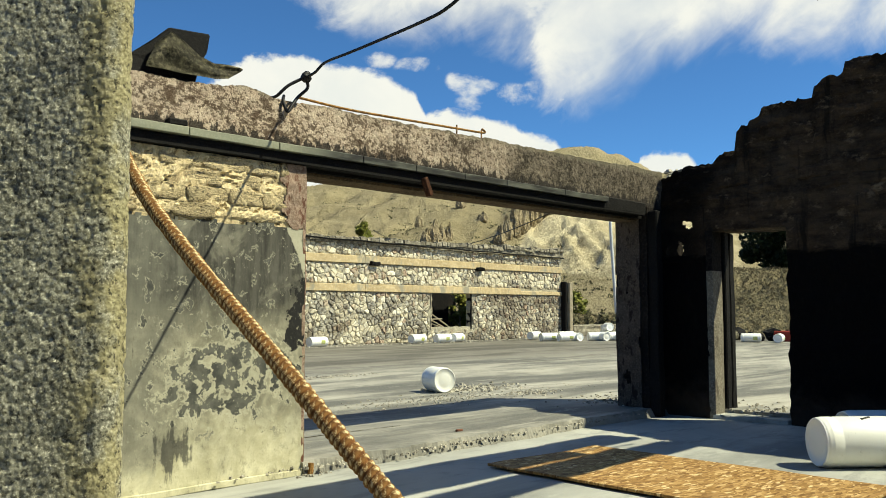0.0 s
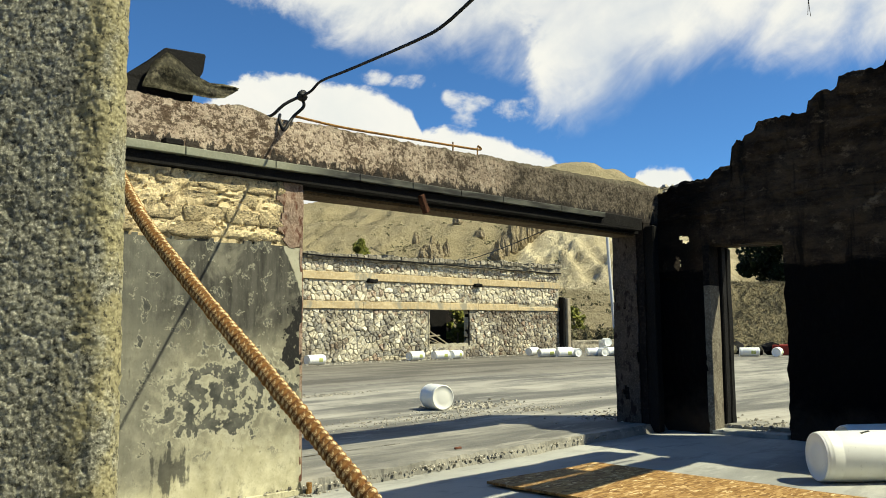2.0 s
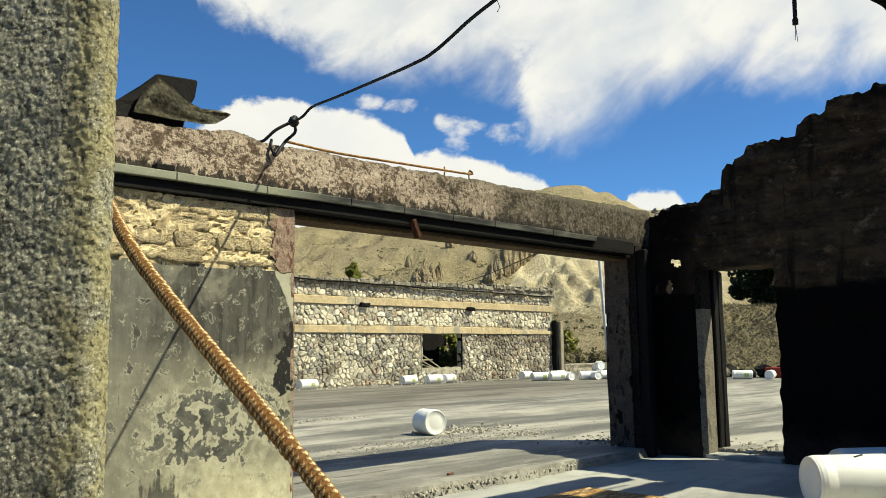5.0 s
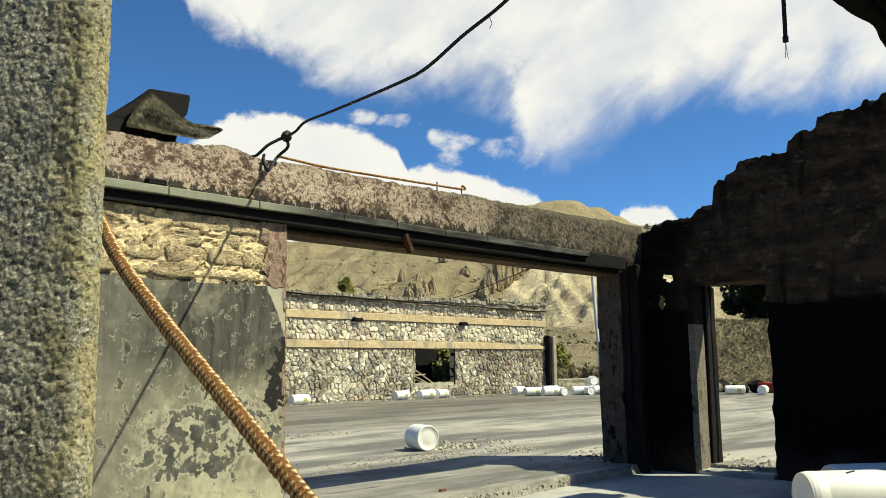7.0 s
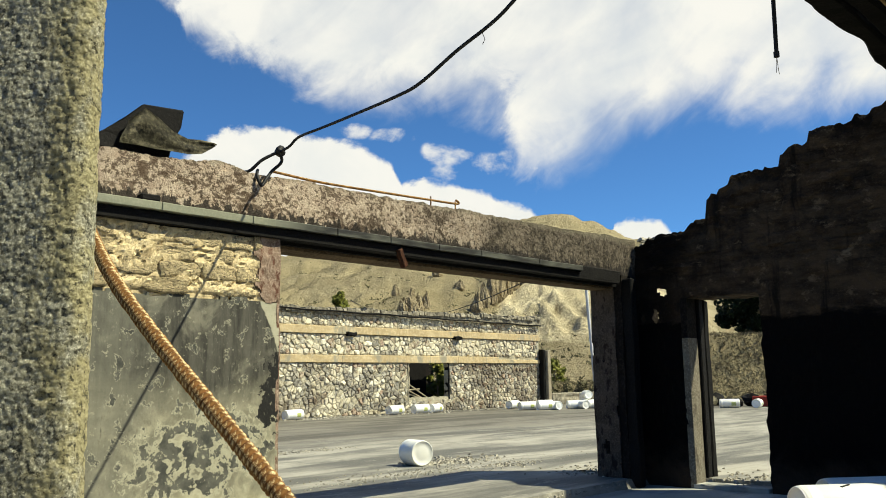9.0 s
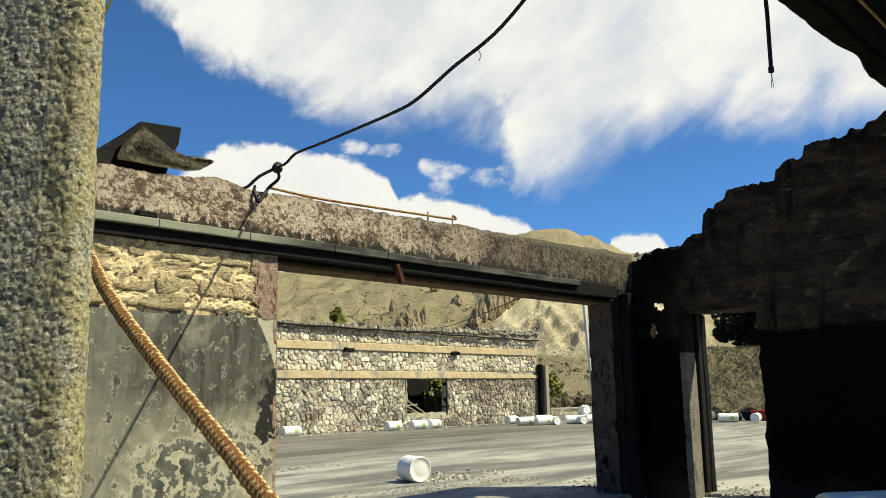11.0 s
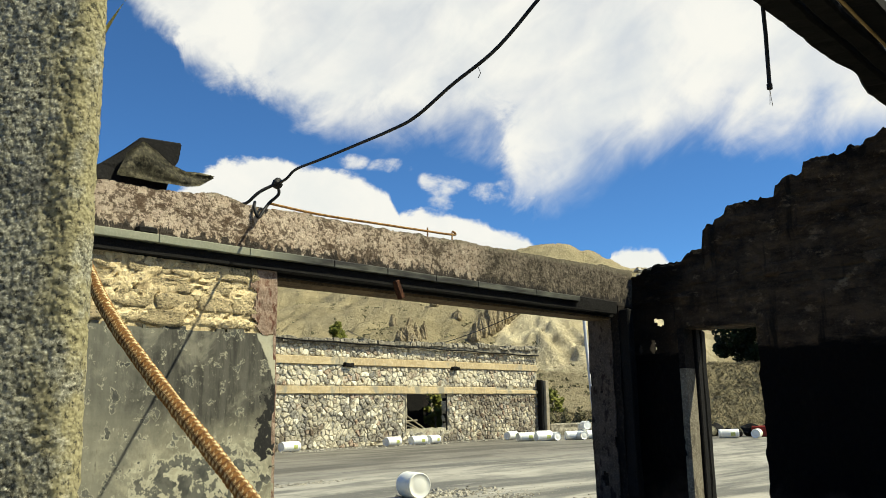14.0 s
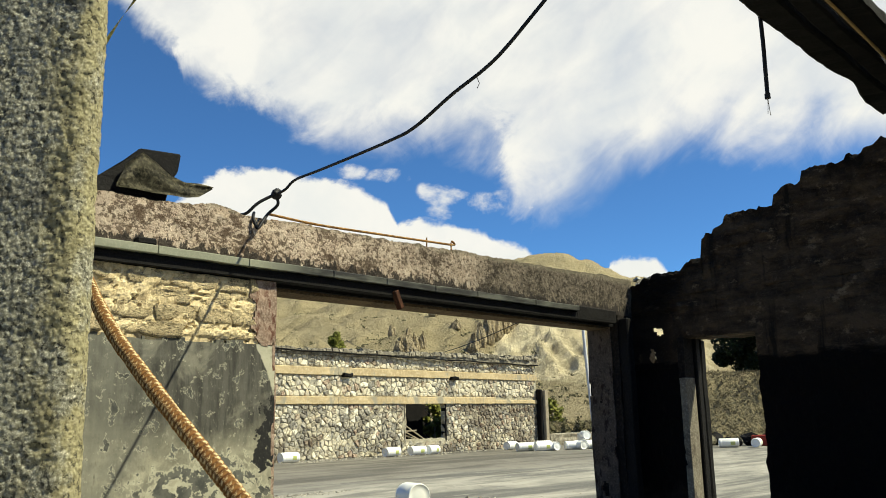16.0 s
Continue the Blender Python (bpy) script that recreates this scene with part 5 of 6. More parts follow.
def build_scrub():
    rg = random.Random(21)
    verts, faces = [], []
    for _ in range(5200):
        az = rg.choice((rg.uniform(52.8, 58.5), rg.uniform(61.5, 70.0)))
        r = rg.uniform(43.8, 49.5)
        c = far_point(az, r)
        for _ in range(3):
            d = Vector((rg.gauss(0, 0.5), rg.gauss(0, 0.5), rg.uniform(0.3, 1.0))).normalized() * rg.uniform(0.06, 0.22)
            s = d.orthogonal().normalized() * 0.025
            k = len(verts)
            verts += [tuple(c - s), tuple(c + s), tuple(c + d)]
            faces.append((k, k + 1, k + 2))
    tagged(data_object("dry_grass", verts, faces, M_SCRUB), "dry grass and scrub on the earth bank", "grass", kind="stuff")
    verts, faces = [], []
    for _ in range(4200):
        az, r = rg.uniform(52.8, 58.2), rg.uniform(42.8, 45.5)
        lump = noise.noise(Vector((az * 2.2, r * 0.4, 0)))
        if lump < -0.15:
            continue
        c = far_point(az, r, 0.05 + rg.random() * (0.35 + 0.7 * lump))
        d1 = Vector((rg.gauss(0, 1), rg.gauss(0, 1), rg.gauss(0, 1))).normalized() * 0.11
        d2 = d1.orthogonal().normalized() * 0.06
        k = len(verts)
        verts += [tuple(c - d1), tuple(c + d2), tuple(c + d1), tuple(c - d2)]
        faces.append((k, k + 1, k + 2, k + 3))
    tagged(data_object("low_hedge", verts, faces, M_SCRUBDARK), "dark low scrub at the foot of the bank", "bush", kind="stuff")


    # scattered thorn bushes over the slopes
    verts, faces = [], []
    for _ in range(1500):
        az, r = rg.uniform(34, 63), 75 * (5.2 ** rg.random())
        if spur(az, r) > 0.1 and rg.random() < 0.85:
            continue
        if noise.noise(Vector((az * 0.4, r * 0.02, 6))) < -0.1:
            continue
        size = rg.uniform(0.25, 0.7) * (0.45 if r < 120 else 1.0)
        for _ in range(10):
            c = far_point(az, r, size * 0.3) + Vector((rg.gauss(0, 1), rg.gauss(0, 1), rg.gauss(0, 0.5))) * size * 0.55
            d1 = Vector((rg.gauss(0, 1), rg.gauss(0, 1), rg.gauss(0, 1))).normalized() * size * 0.55
            d2 = d1.orthogonal().normalized() * size * 0.4
            k = len(verts)
            verts += [tuple(c - d1), tuple(c + d2), tuple(c + d1), tuple(c - d2)]
            faces.append((k, k + 1, k + 2, k + 3))
    tagged(data_object("thorn_scrub", verts, faces, M_SCRUBDARK), "sparse olive thorn scrub over the dry slopes", "bush", kind="stuff")


build_scrub()
pole = empty("utility_pole", Matrix.Translation(far_point(57.0, 47)))
tagged(pole, "slim pale metal utility pole leaning behind the yard", "pole")
part("shaft", tube([(0, 0, -0.3), (-0.10, 0.14, 3.0), (-0.24, 0.3, 7.5)], 0.085, 10), M_METALPOLE, pole)
part("crossarm", tube([(-0.7, 0.6, 7.2), (0.25, 0.0, 7.2)], 0.05, 6), M_METALPOLE, pole)
pa = far_point(57.0, 47, 7.1)
pb = far_point(41.0, 130, 6.0)
cable = mesh_object("overhead_cable", tube([pa.lerp(pb, k / 20) + Vector((0, 0, -3.2 * math.sin(math.pi * k / 20))) for k in range(21)], 0.03, 5), M_WIRE)
tagged(cable, "thin overhead power cable running to the pole", "cable")


# ---- drums ----
def drum(name, length, radius, m, label, group, printed=False):
    """Plastic drum lying on its side: axis along local x, resting on z = 0."""
    root = empty(name, m)
    tagged(root, label, "drum", group)
    prof = [(0.0, 0.94), (0.008, 0.97), (0.022, 0.985), (0.04, 0.985), (0.046, 1.0), (0.055, 1.0), (0.12, 1.0), (0.128, 0.99), (0.14, 0.99), (0.148, 1.0), (0.86, 1.0), (0.868, 0.99), (0.885, 0.99), (0.893, 1.0),
            (0.95, 1.0), (0.985, 0.985), (0.996, 0.95), (1.0, 0.9)]
    bm = bmesh.new()
    sides = 36
    rings = [[bm.verts.new((p * length, radius * q * math.sin(2 * math.pi * k / sides), radius + radius * q * math.cos(2 * math.pi * k / sides))) for k in range(sides)] for p, q in prof]
    for a, b in zip(rings, rings[1:]):
        for k in range(sides):
            bm.faces.new((a[k], b[k], b[(k + 1) % sides], a[(k + 1) % sides]))
    bm.faces.new(rings[-1])
    bm.faces.new(rings[0][::-1])
    bmesh.ops.recalc_face_normals(bm, faces=bm.faces[:])
    body = part("body", bm, M_PLASTIC, root, smooth=True)
    # lid with a raised rim
    bm = bmesh.new()
    prof2 = [(0.01, 0.955), (-0.006, 0.955), (-0.010, 0.94), (-0.010, 0.90), (-0.002, 0.885), (-0.002, 0.5), (-0.005, 0.47), (-0.005, 0.04)]
    rings = [[bm.verts.new((p * length, radius * q * math.sin(2 * math.pi * k / sides), radius + radius * q * math.cos(2 * math.pi * k / sides))) for k in range(sides)] for p, q in prof2]
    for a, b in zip(rings, rings[1:]):
        for k in range(sides):
            bm.faces.new((a[k], b[k], b[(k + 1) % sides], a[(k + 1) % sides]))
    bm.faces.new(rings[-1])
    bmesh.ops.recalc_face_normals(bm, faces=bm.faces[:])
    lid = part("lid", bm, M_PLASTIC, root, smooth=True)
    if printed:
        bm = bmesh.new()
        for i in range(5):
            a0, a1 = 1.9 - i * 0.16, 2.05 - i * 0.16
            vs = [bm.verts.new((x * length, -radius * 1.004 * math.sin(a), radius + radius * 1.004 * math.cos(a))) for x, a in ((0.56, a0), (0.8, a0), (0.8, a1), (0.56, a1))]
            bm.faces.new(vs)
        part("label", bm, M_LABEL, body, "faded green printed label")
    return root


near = drum("plastic_drum", 0.95, 0.2, pose(3.03, -2.73, 0.0, 0, 0, -43), "white plastic drum lying on the cement floor", "drums in the room")
bm = box(0.32, 0.42, -0.009, 0.009, 0.396, 0.4035, 0.001)
bmesh.ops.rotate(bm, verts=bm.verts[:], cent=(0.37, 0, 0.4), matrix=Matrix.Rotation(radians(25), 3, "Z"))
bmesh.ops.rotate(bm, verts=bm.verts[:], cent=(0.37, 0, 0.2), matrix=Matrix.Rotation(radians(15), 3, "X"))
part("cut", bm, M_DARKPRINT, near, "short dark gash")
drum("plastic_drum", 0.95, 0.19, pose(3.82, -2.66, 0.0, 0, 0, -41), "white plastic drum lying behind another drum", "drums in the room")
drum("plastic_drum", 0.38, 0.178, pose(4.76, 3.11, 0.1, 0, 0, 74), "white plastic drum alone in the middle of the yard", "drums in the yard")
yard_drum = drum("plastic_drum", 0.70, 0.165, pose(13.32, 17.7, 0.1, 0, 0, 2), "white plastic drum with a green label by the stone wall", "drums in the yard", True)
for x, y, rot in ((17.68, 17.4, 4), (18.85, 17.3, -3), (19.72, 17.25, 14), (24.1, 17.0, 8), (25.0, 16.2, -20), (22.75, 15.4, -25), (23.1, 14.8, -24), (23.75, 14.25, 72), (24.5, 14.4, -35), (25.3, 14.5, -30), (24.75, 13.7, 66), (25.4, 13.5, 62), (25.2, 13.9, -30),
                  (26.1, 14.3, 10), (26.9, 9.2, -58), (27.1, 7.9, 15), (26.5, 9.6, 40)):
    copy_thing(yard_drum, pose(x, y, 0.1, 0, 0, rot))
drum("plastic_drum", 0.6, 0.17, pose(26.35, 14.75, 0.1, 0, -90, 0), "white plastic drum standing on end among lying drums", "drums in the yard")
jug = drum("plastic_drum", 0.36, 0.17, pose(25.6, 14.1, 0.46, 0, 0, 60), "short white plastic drum stacked on others", "drums in the yard")

# burnt junk beyond the door
rg = random.Random(2)
heap = empty("burnt_scrap_heap")
tagged(heap, "heap of burnt scrap and tyres beside a red crate", "scrap heap")
for k in range(16):
    x, y = 29.0 + rg.uniform(-0.6, 0.8), 9.3 + rg.uniform(-2.2, 2.4)
    s = rg.uniform(0.18, 0.42)
    bm = bmesh.new()
    bmesh.ops.create_icosphere(bm, subdivisions=2, radius=s)
    for v in bm.verts:
        v.co += noise.noise_vector(v.co * 3 + Vector((k, 0, 0))) * s * 0.5
        v.co.z *= 0.75
        v.co += Vector((x, y, 0.1 + s * 0.6))
    part("scrap", bm, M_CHAR if k % 3 else M_SHEET, heap)
tagged(mesh_object("red_crate", box(28.6, 29.5, 6.9, 8.7, 0.1, 0.5, 0.03, 0.03, 3), M_RED), "red painted metal crate beside burnt scrap", "crate")

# ---- board on the floor ----
bm = box(0, 1.38, -2.6, 0, 0.0, 0.02, 0.002, 0.0, 8)
for v in bm.verts:
    v.co.z += 0.012 + 0.02 * (v.co.x / 1.38 - 0.5) ** 2 + 0.008 * noise.noise(v.co * 1.5)
board = mesh_object("strand_board", bm, M_OSB)
board.matrix_basis = pose(1.19, -0.84, 0.0, 0, 0, -3)
tagged(board, "orange-brown pressed strand board lying on the cement floor", "board")

# ---- rusty bar leaning on the pillar ----
BAR = [(-2.854, -2.859, 1.799), (-2.892, -3.049, 1.664), (-2.919, -3.214, 1.554), (-2.937, -3.374, 1.458), (-2.96, -3.616, 1.32), (-2.98, -3.843, 1.195), (-3.004, -4.101, 1.051), (-3.026, -4.339, 0.918), (-3.035, -4.447, 0.859), (-3.075, -4.921, 0.6), (-3.12, -5.47, 0.3), (-3.161, -5.964, 0.03)]


def build_bar():
    line = smooth_line(BAR, 14)
    bar = empty("rusty_bar")
    tagged(bar, "thick ribbed rusty steel bar leaning from the concrete pillar", "steel bar")
    part("shaft", tube(line, 0.0172, 14), M_SHAFT, bar, smooth=True)
    # slanted ribs, all on one mesh
    bm = bmesh.new()
    sides, prof = 16, ((-0.0072, 0.0168), (-0.0050, 0.0196), (0.0, 0.0207), (0.0050, 0.0196), (0.0072, 0.0168))
    rings = []
    for dz, r in prof:
        rings.append([bm.verts.new((r * math.cos(a), r * math.sin(a), dz + 0.008 * math.sin(a) + 0.0012 * math.sin(3 * a))) for a in [2 * math.pi * k / sides for k in range(sides)]])
    for a, b in zip(rings, rings[1:]):
        for k in range(sides):
            bm.faces.new((a[k], a[(k + 1) % sides], b[(k + 1) % sides], b[k])).smooth = True
    rib = bpy.data.meshes.new("rib")
    bm.to_mesh(rib)
    bm.free()
    rib.materials.append(M_RIB)
    gap, carry = 0.0178, 0.0
    rg = random.Random(8)
    for p, q in zip(line, line[1:]):
        d = q - p
        s = carry
        while s < d.length:
            ob = new("rib", rib)
            ob.parent = bar
            ob.matrix_basis = Matrix.Translation(p + d.normalized() * s) @ d.to_track_quat("Z", "Y").to_matrix().to_4x4() @ pose(0, 0, 0, rg.uniform(-4, 4), rg.uniform(-4, 4), rg.uniform(70, 95))
            ob.scale = (rg.uniform(0.96, 1.06),) * 3
            s += gap * rg.uniform(0.92, 1.08)
        carry = s - d.length


build_bar()

# ---- wire tied to the lintel ----
wire = empty("black_cable")
tagged(wire, "black cable knotted round the lintel and slung overhead", "cable")
part("line", tube(smooth_line([(-0.09, -0.12, 3.06), (-0.11, -0.26, 3.07), (-0.11, -0.38, 3.12), (-0.20, -0.75, 3.09), (-0.29, -1.11, 3.06), (-0.48, -1.81, 3.00), (-0.53, -2.08, 3.01), (-0.54, -2.38, 3.12), (-0.53, -2.63, 3.21), (-0.52, -2.79, 3.30), (-0.43, -2.99, 3.53), (0.1, -3.3, 4.3)], 8), 0.0105, 8),
     M_WIRE, wire, smooth=True)
part("loop", tube(smooth_line([(-0.08, -0.10, 3.07), (-0.2, -0.04, 2.99), (-0.26, 0.03, 2.91), (-0.22, 0.2, 2.93)], 6), 0.0125, 8), M_WIRE, wire, smooth=True)
part("loop", tube(smooth_line([(-0.08, -0.10, 3.06), (-0.055, -0.09, 2.99), (-0.10, -0.03, 2.92), (-0.17, -0.05, 2.84), (-0.22, -0.06, 2.78), (-0.24, -0.03, 2.86), (-0.2, 0.02, 2.92)], 6), 0.0125, 8), M_WIRE, wire, smooth=True)
bm = bmesh.new()
bmesh.ops.create_icosphere(bm, subdivisions=3, radius=0.042)
for v in bm.verts:
    v.co += noise.noise_vector(v.co * 30) * 0.012
    v.co += Vector((-0.08, -0.1, 3.07))
part("knot", bm, M_WIRE, wire, "knot of black tape", True)
twig = part("loose_strand", tube([(-0.52, -2.55, 3.2), (-0.5, -2.56, 3.15), (-0.51, -2.55, 3.12)], 0.002, 4), M_WIRE, wire)

# bars along the top of the lintel
rod = empty("rusty_rod")
tagged(rod, "rusty reinforcing rod with hooked end lying on the lintel", "steel rod")
part("rod", tube(smooth_line([(-0.02, 0.08, 2.95), (0.5, 0.1, 2.945), (1.2, 0.1, 2.965), (1.8, 0.1, 2.985), (2.2, 0.1, 3.0), (2.235, 0.1, 3.02), (2.2, 0.1, 3.035)], 5), 0.011, 8), M_RUST, rod, smooth=True)
for x in (1.82, 2.17):
    part("tie", tube([(x, 0.09, 2.87), (x + 0.01, 0.09, 2.96), (x + 0.02, 0.1, 3.02)], 0.008, 6), M_RUST, rod)
tagged(mesh_object("rusty_rod", tube(smooth_line([(0.05, 0.14, 2.92), (0.8, 0.15, 2.925), (1.5, 0.16, 2.93)], 4), 0.009, 6), M_RUST), "thin rusty rod lying on the lintel", "steel rod")

# burnt metal and block on top of the lintel
metal = empty("burnt_roof_scrap")
tagged(metal, "burnt curled sheet metal and a charred block on the lintel", "scrap metal")
bm = bmesh.new()
outline = [(-1.62, 2.88), (-1.42, 3.0), (-1.27, 3.13), (-1.13, 3.262), (-0.82, 3.275), (-0.825, 3.14), (-0.90, 3.06), (-0.92, 2.88)]
fronts = [bm.verts.new((x, 0.06 + 0.03 * (i % 2), z)) for i, (x, z) in enumerate(outline)]
backs = [bm.verts.new((x + 0.02, 0.32, z - 0.02)) for x, z in outline]
bm.faces.new(fronts), bm.faces.new(backs[::-1])
for k in range(len(outline)):
    m = (k + 1) % len(outline)
    bm.faces.new((fronts[k], backs[k], backs[m], fronts[m]))
bmesh.ops.bevel(bm, geom=bm.edges[:], offset=0.012, segments=1, affect="EDGES")
bmesh.ops.recalc_face_normals(bm, faces=bm.faces[:])
part("block", bm, M_CHAR, metal, "charred block")


def sheet(name, rows, label):
    """A bent sheet between pairs of border points, with thickness."""
    bm = bmesh.new()
    top = [[bm.verts.new(Vector(p).lerp(Vector(q), k / 6) + Vector((0, 0.012 * math.sin(k * 1.1 + i * 0.7), 0))) for k in range(7)] for i, (p, q) in enumerate(rows)]
    for r, s in zip(top, top[1:]):
        for k in range(6):
            bm.faces.new((r[k], r[k + 1], s[k + 1], s[k]))
    bmesh.ops.solidify(bm, geom=bm.faces[:], thickness=0.008)
    bmesh.ops.recalc_face_normals(bm, faces=bm.faces[:])
    part(name, bm, M_SHEET, metal, label, True)


sheet("curled_sheet", [((-1.34, 0.009, 2.92), (-1.27, 0.023, 3.10)), ((-1.2, -0.002, 2.925), (-1.14, 0.023, 3.215)), ((-1.08, -0.012, 2.92), (-1.04, 0.016, 3.16)), ((-0.95, -0.015, 2.925), (-0.93, 0.009, 3.08)),
                       ((-0.82, -0.019, 2.925), (-0.82, 0.005, 3.045)), ((-0.72, -0.019, 2.945), (-0.71, 0.002, 3.055)), ((-0.64, -0.019, 3.0), (-0.62, -0.002, 3.05)), ((-0.60, -0.019, 3.03), (-0.59, -0.005, 3.045))], "olive curled sheet")

# ---- burnt roof timbers overhead ----
for x0, x1, y0, y1, z0, z1, drift in ((-2.0, 5.24, -3.35, -3.13, 4.30, 4.50, 0.0), (-1.6, 5.30, -3.535, -3.375, 4.31, 4.47, 0.0), (-2.4, 3.95, -3.79, -3.56, 4.325, 4.46, 0.0), (-2.2, 5.40, -4.355, -4.005, 4.34, 4.52, 0.16)):
    bm = box(x0, x1, y0, y1, z0, z1, 0.02, 0.0, 70)
    for v in bm.verts:
        q = v.co.copy()
        v.co.y += drift * (q.x - 2.0) / 3.0
        v.co += noise.noise_vector(Vector((q.x * 1.3, q.y * 4, q.z * 4))) * 0.016 + noise.noise_vector(Vector((q.x * 7, q.y * 9, q.z * 9))) * 0.010 + noise.noise_vector(Vector((q.x * 19, q.y * 15, q.z * 15))) * 0.005
        if y1 == -3.13 and q.y > -3.2:
            v.co.y -= 0.06 * math.exp(-((q.x - 4.2) / 0.35) ** 2)
            v.co.z -= 0.03 * max(0.0, min(1.0, (q.x - 4.55) * 5))
        if q.x > x1 - 0.3:
            v.co.x += 0.25 * noise.noise(q * 7)
            v.co.z += 0.04 * noise.noise(q * 9)
    tagged(mesh_object("roof_timber", bm, M_CHAR), "charred roof timber spanning overhead from the broken wall", "timber", group="roof timbers")
tagged(mesh_object("bamboo_pole", tube([(-1.0 + 0.6 * k, -3.615 + 0.006 * math.sin(k), 4.295 + 0.006 * math.cos(k * 2)) for k in range(11)], 0.013, 8), M_POLE), "yellow bamboo pole lying along the roof timbers", "pole")
drop = empty("hanging_conduit")
tagged(drop, "black conduit hanging from a roof timber with bare wires", "conduit")
part("tube", tube([(2.27, -3.13, 4.4), (2.275, -3.13, 4.1), (2.28, -3.12, 3.66)], 0.017, 8), M_WIRE, drop)
part("cap", tube([(2.28, -3.12, 3.69), (2.28, -3.12, 3.65)], 0.023, 8), M_WIRE, drop)
for dx in (-0.012, 0.012):
    part("bare_wire", tube([(2.28, -3.12, 3.66), (2.28 + dx, -3.12, 3.58), (2.28 + dx * 2.2, -3.12, 3.52)], 0.0025, 4), M_TIMBER, drop)

# ---- warning tape by the pillar ----
def build_tape():
    line = smooth_line(TAPE, 8)
    root = empty("warning_tape")
    tagged(root, "twisted yellow and black warning tape strung past the pillar", "tape")
    step = 6
    for k in range(0, len(line) - 1, step):
        seg = line[k:k + step + 1]
        bm = bmesh.new()
        rows = []
        for i, q in enumerate(seg):
            a = 0.6 + 0.05 * (k + i)
            d = Vector((math.cos(a), math.sin(a), 0.4)) * 0.017
            rows.append((bm.verts.new(q - d), bm.verts.new(q + d)))
        for r, t in zip(rows, rows[1:]):
            bm.faces.new((r[0], r[1], t[1], t[0]))
        bmesh.ops.solidify(bm, geom=bm.faces[:], thickness=0.0008)
        part("stripe", bm, M_DARKPRINT if (k // step) % 4 == 3 else M_TAPE, root)


TAPE = [(-2.88, -2.96, 2.46), (-2.87, -3.06, 2.53), (-2.87, -3.16, 2.57), (-2.85, -3.28, 2.66), (-2.84, -3.47, 2.76), (-2.82, -3.69, 2.90)]
build_tape()

# ---- small rubble ----
def rubble(name, spots, label, mat=M_GRAVEL):
    rg = random.Random(31)
    verts, faces = [], []
    for x0, y0, z, sx, sy, count, size in spots:
        for _ in range(count):
            x, y = x0 + rg.gauss(0, sx), y0 + rg.gauss(0, sy)
            s = size * rg.uniform(0.4, 1.3)
            k = len(verts)
            q = [Vector((rg.uniform(-1, 1), rg.uniform(-1, 1), rg.uniform(0, 0.2))) * s for _ in range(4)]
            q = [Vector((-s, -s * 0.7, -0.2 * s)) + q[0] * 0.4, Vector((s, -s * 0.7, -0.2 * s)) + q[1] * 0.4, Vector((s * 0.7, s, -0.2 * s)) + q[2] * 0.4, Vector((-s * 0.8, s * 0.8, -0.2 * s)) + q[3] * 0.4]
            q += [p * 0.55 + Vector((0, 0, s * rg.uniform(0.5, 1.0))) for p in q]
            ang = Matrix.Rotation(rg.uniform(0, 6.28), 3, "Z")
            verts += [tuple(ang @ p + Vector((x, y, z))) for p in q]
            faces += [tuple(i + k for i in f) for f in ((0, 1, 5, 4), (1, 2, 6, 5), (2, 3, 7, 6), (3, 0, 4, 7), (4, 5, 6, 7))]
    tagged(data_object(name, verts, faces, mat), label, "rubble", kind="stuff")


rubble("rubble", [(5.6, 3.3, 0.1, 0.35, 0.22, 260, 0.03), (5.6, 2.2, 0.1, 0.3, 0.15, 160, 0.022), (5.4, 6.7, 0.1, 0.5, 0.16, 200, 0.022), (4.4, 2.6, 0.1, 1.5, 0.3, 700, 0.012), (2.5, 0.0, 0.06, 1.4, 0.05, 420, 0.013), (1.0, 0.0, 0.05, 0.7, 0.05, 260, 0.014),
                  (5.9, -1.1, 0.1, 0.4, 0.25, 90, 0.02), (14.3, 17.5, 0.1, 3.0, 0.3, 200, 0.04), (21, 17.4, 0.1, 4.0, 0.35, 260, 0.04), (5.8, 0.9, 0.1, 0.5, 0.3, 220, 0.018), (0.0, -0.08, 0.0, 0.08, 0.04, 30, 0.016), (5.6, -0.3, 2.96, 0.09, 0.16, 110, 0.03), (-0.55, 0.12, 2.915, 0.07, 0.08, 40, 0.02), (1.0, 0.2, 2.9, 0.6, 0.07, 120, 0.016)], "crumbled concrete and gravel scattered over the slabs")
brickbat = mesh_object("brick_chip", box(2.0, 2.09, 0.26, 0.29, 0.1, 0.125, 0.006, 0.012, 1), M_CLAYCHIP)
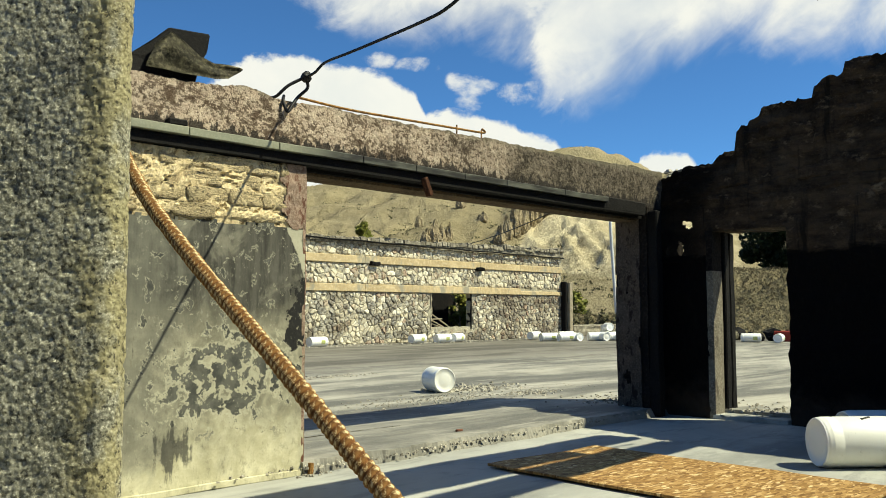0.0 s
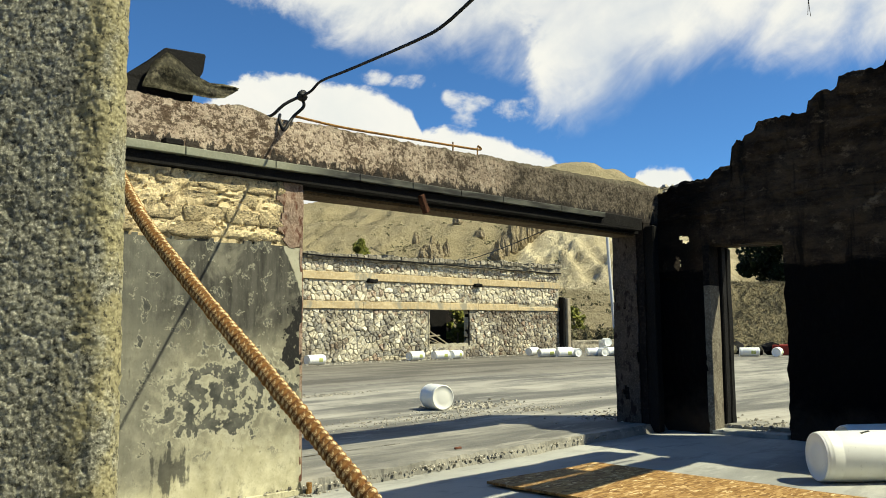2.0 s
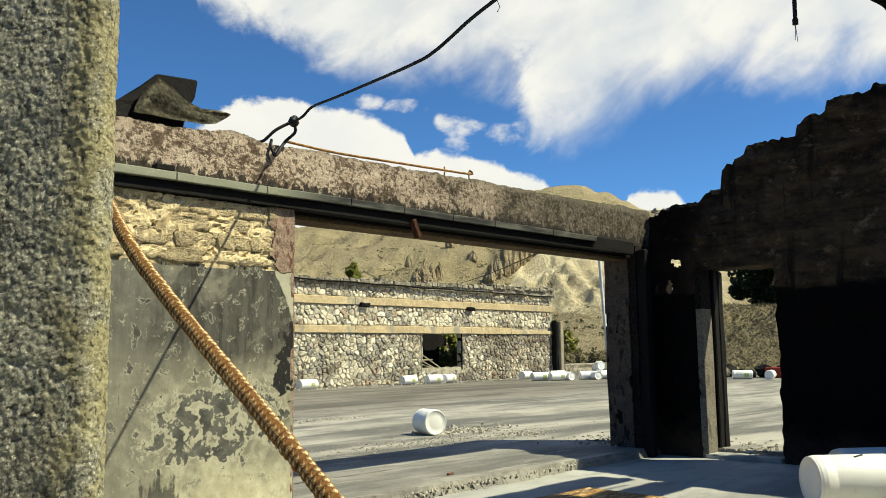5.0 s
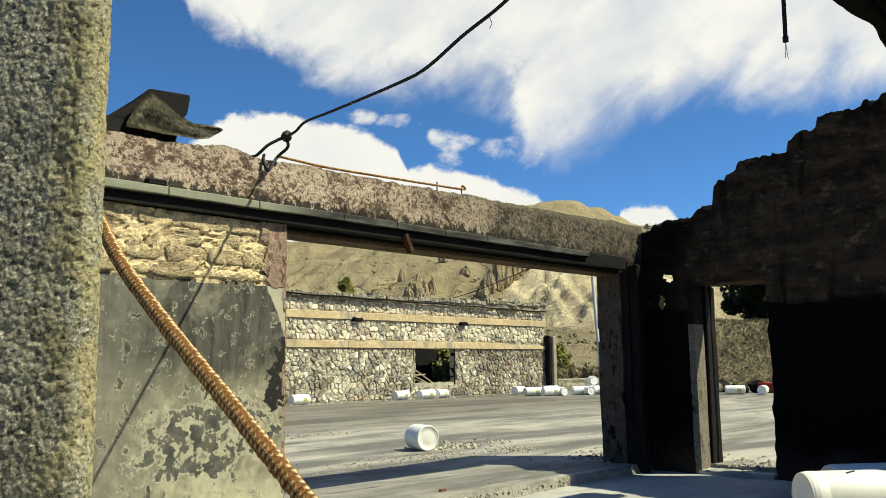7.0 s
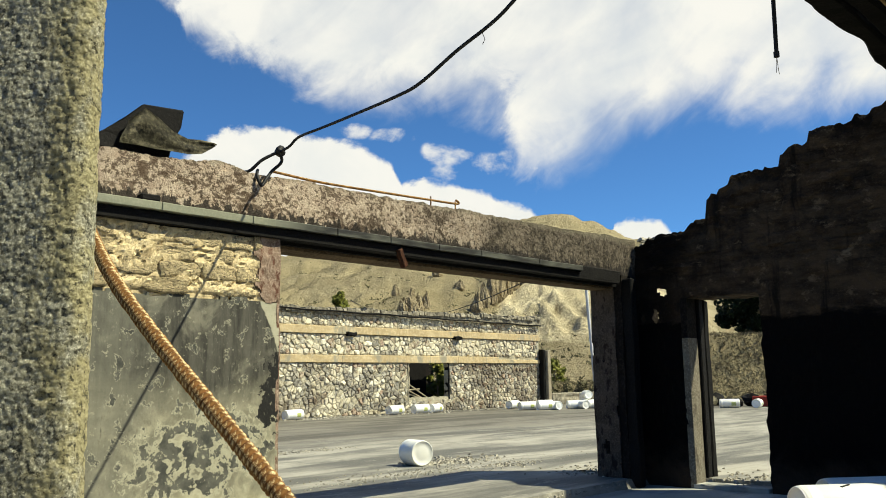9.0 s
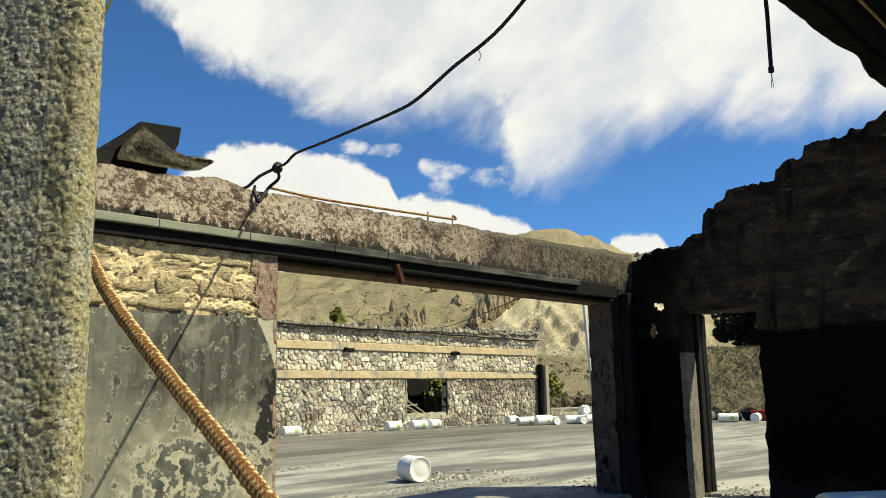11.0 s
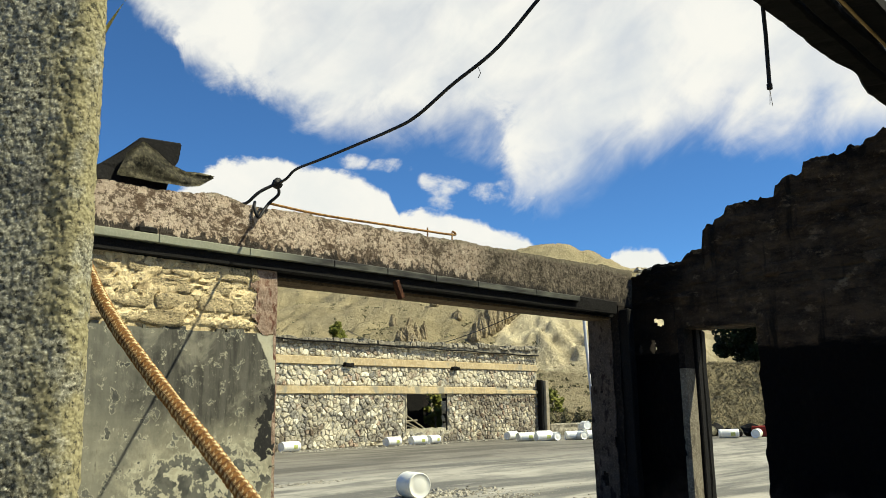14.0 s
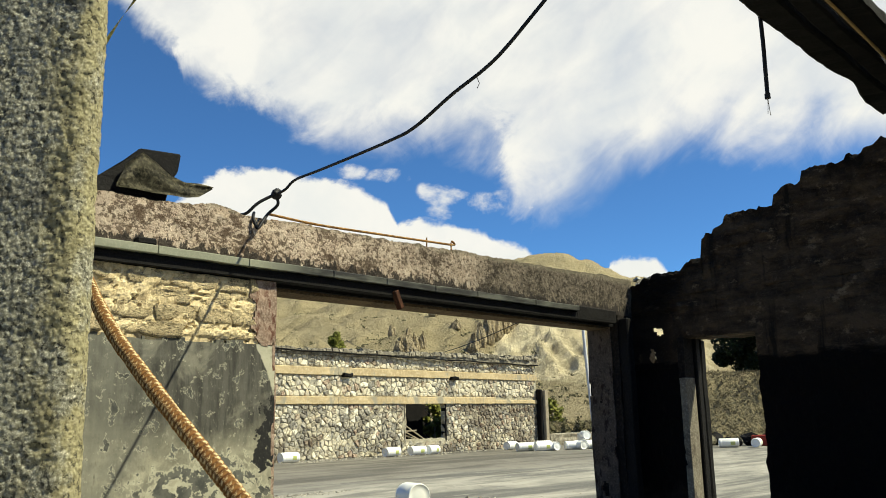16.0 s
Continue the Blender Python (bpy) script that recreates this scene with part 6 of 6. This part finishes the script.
tagged(brickbat, "broken red brick chip lying on the slab", "brick")
stub = mesh_object("pipe_stub", tube([(0.03, -0.06, 0.0), (0.035, -0.06, 0.09)], 0.022, 10), M_RUST)
tagged(stub, "short rusty pipe stub rising from the floor", "pipe")

# ---- pieces of the walls ----
adobe = block_meshes("adobe_brick", M_ADOBE, 8, 0.15)
rg = random.Random(4)
z = 1.905
for course, h in enumerate((0.115, 0.125, 0.12, 0.12)):
    x = -2.1 + rg.uniform(0, 0.3)
    while x < -0.2:
        w = rg.uniform(0.24, 0.38)
        w = min(w, -0.16 - x) if x + w > -0.22 else w
        if w > 0.08:
            ob = new("adobe_brick", adobe[rg.randrange(8)])
            ob.parent = wall_north
            ob.matrix_basis = Matrix.LocRotScale((x + w / 2, 0.052 + rg.uniform(-0.012, 0.014), z + h / 2 + rg.uniform(-0.008, 0.008)), Euler((rg.uniform(-0.12, 0.12), rg.uniform(-0.05, 0.05), rg.uniform(-0.08, 0.08))), (w - 0.012, 0.11, h - 0.008))
        x += w
    z += h

smoked = block_meshes("adobe_block", M_SOOT_BLOCK, 6, 0.13)
z = 2.34
while z < 4.4:
    h = rg.uniform(0.115, 0.135)
    y = -3.7 + rg.uniform(0, 0.3)
    while y < -0.02:
        w = rg.uniform(0.26, 0.40)
        mid = y + w / 2
        if z + h < min(rim(y), rim(mid), rim(y + w)) - 0.02 and not (mid > -0.62 and z < 2.5):
            ob = new("adobe_block", smoked[rg.randrange(6)])
            ob.parent = wall_east
            deep = 0.14
            ob.matrix_basis = Matrix.LocRotScale((5.4 + deep / 2 + 0.004 + rg.uniform(-0.022, 0.02), mid, z + h / 2), Euler((rg.uniform(-0.03, 0.03), rg.uniform(-0.03, 0.03), rg.uniform(-0.04, 0.04))), (deep, w + 0.006, h + 0.004))
        y += w
    z += h

for poly, c, proud in single:
    vs, fs = stone_geometry(c, poly, proud)
    ob = data_object("stone", [(v[0] - c[0], v[1], v[2] - c[1]) for v in vs], fs, M_STONE, stone_house)
    ob.location = (c[0], FY, c[1])
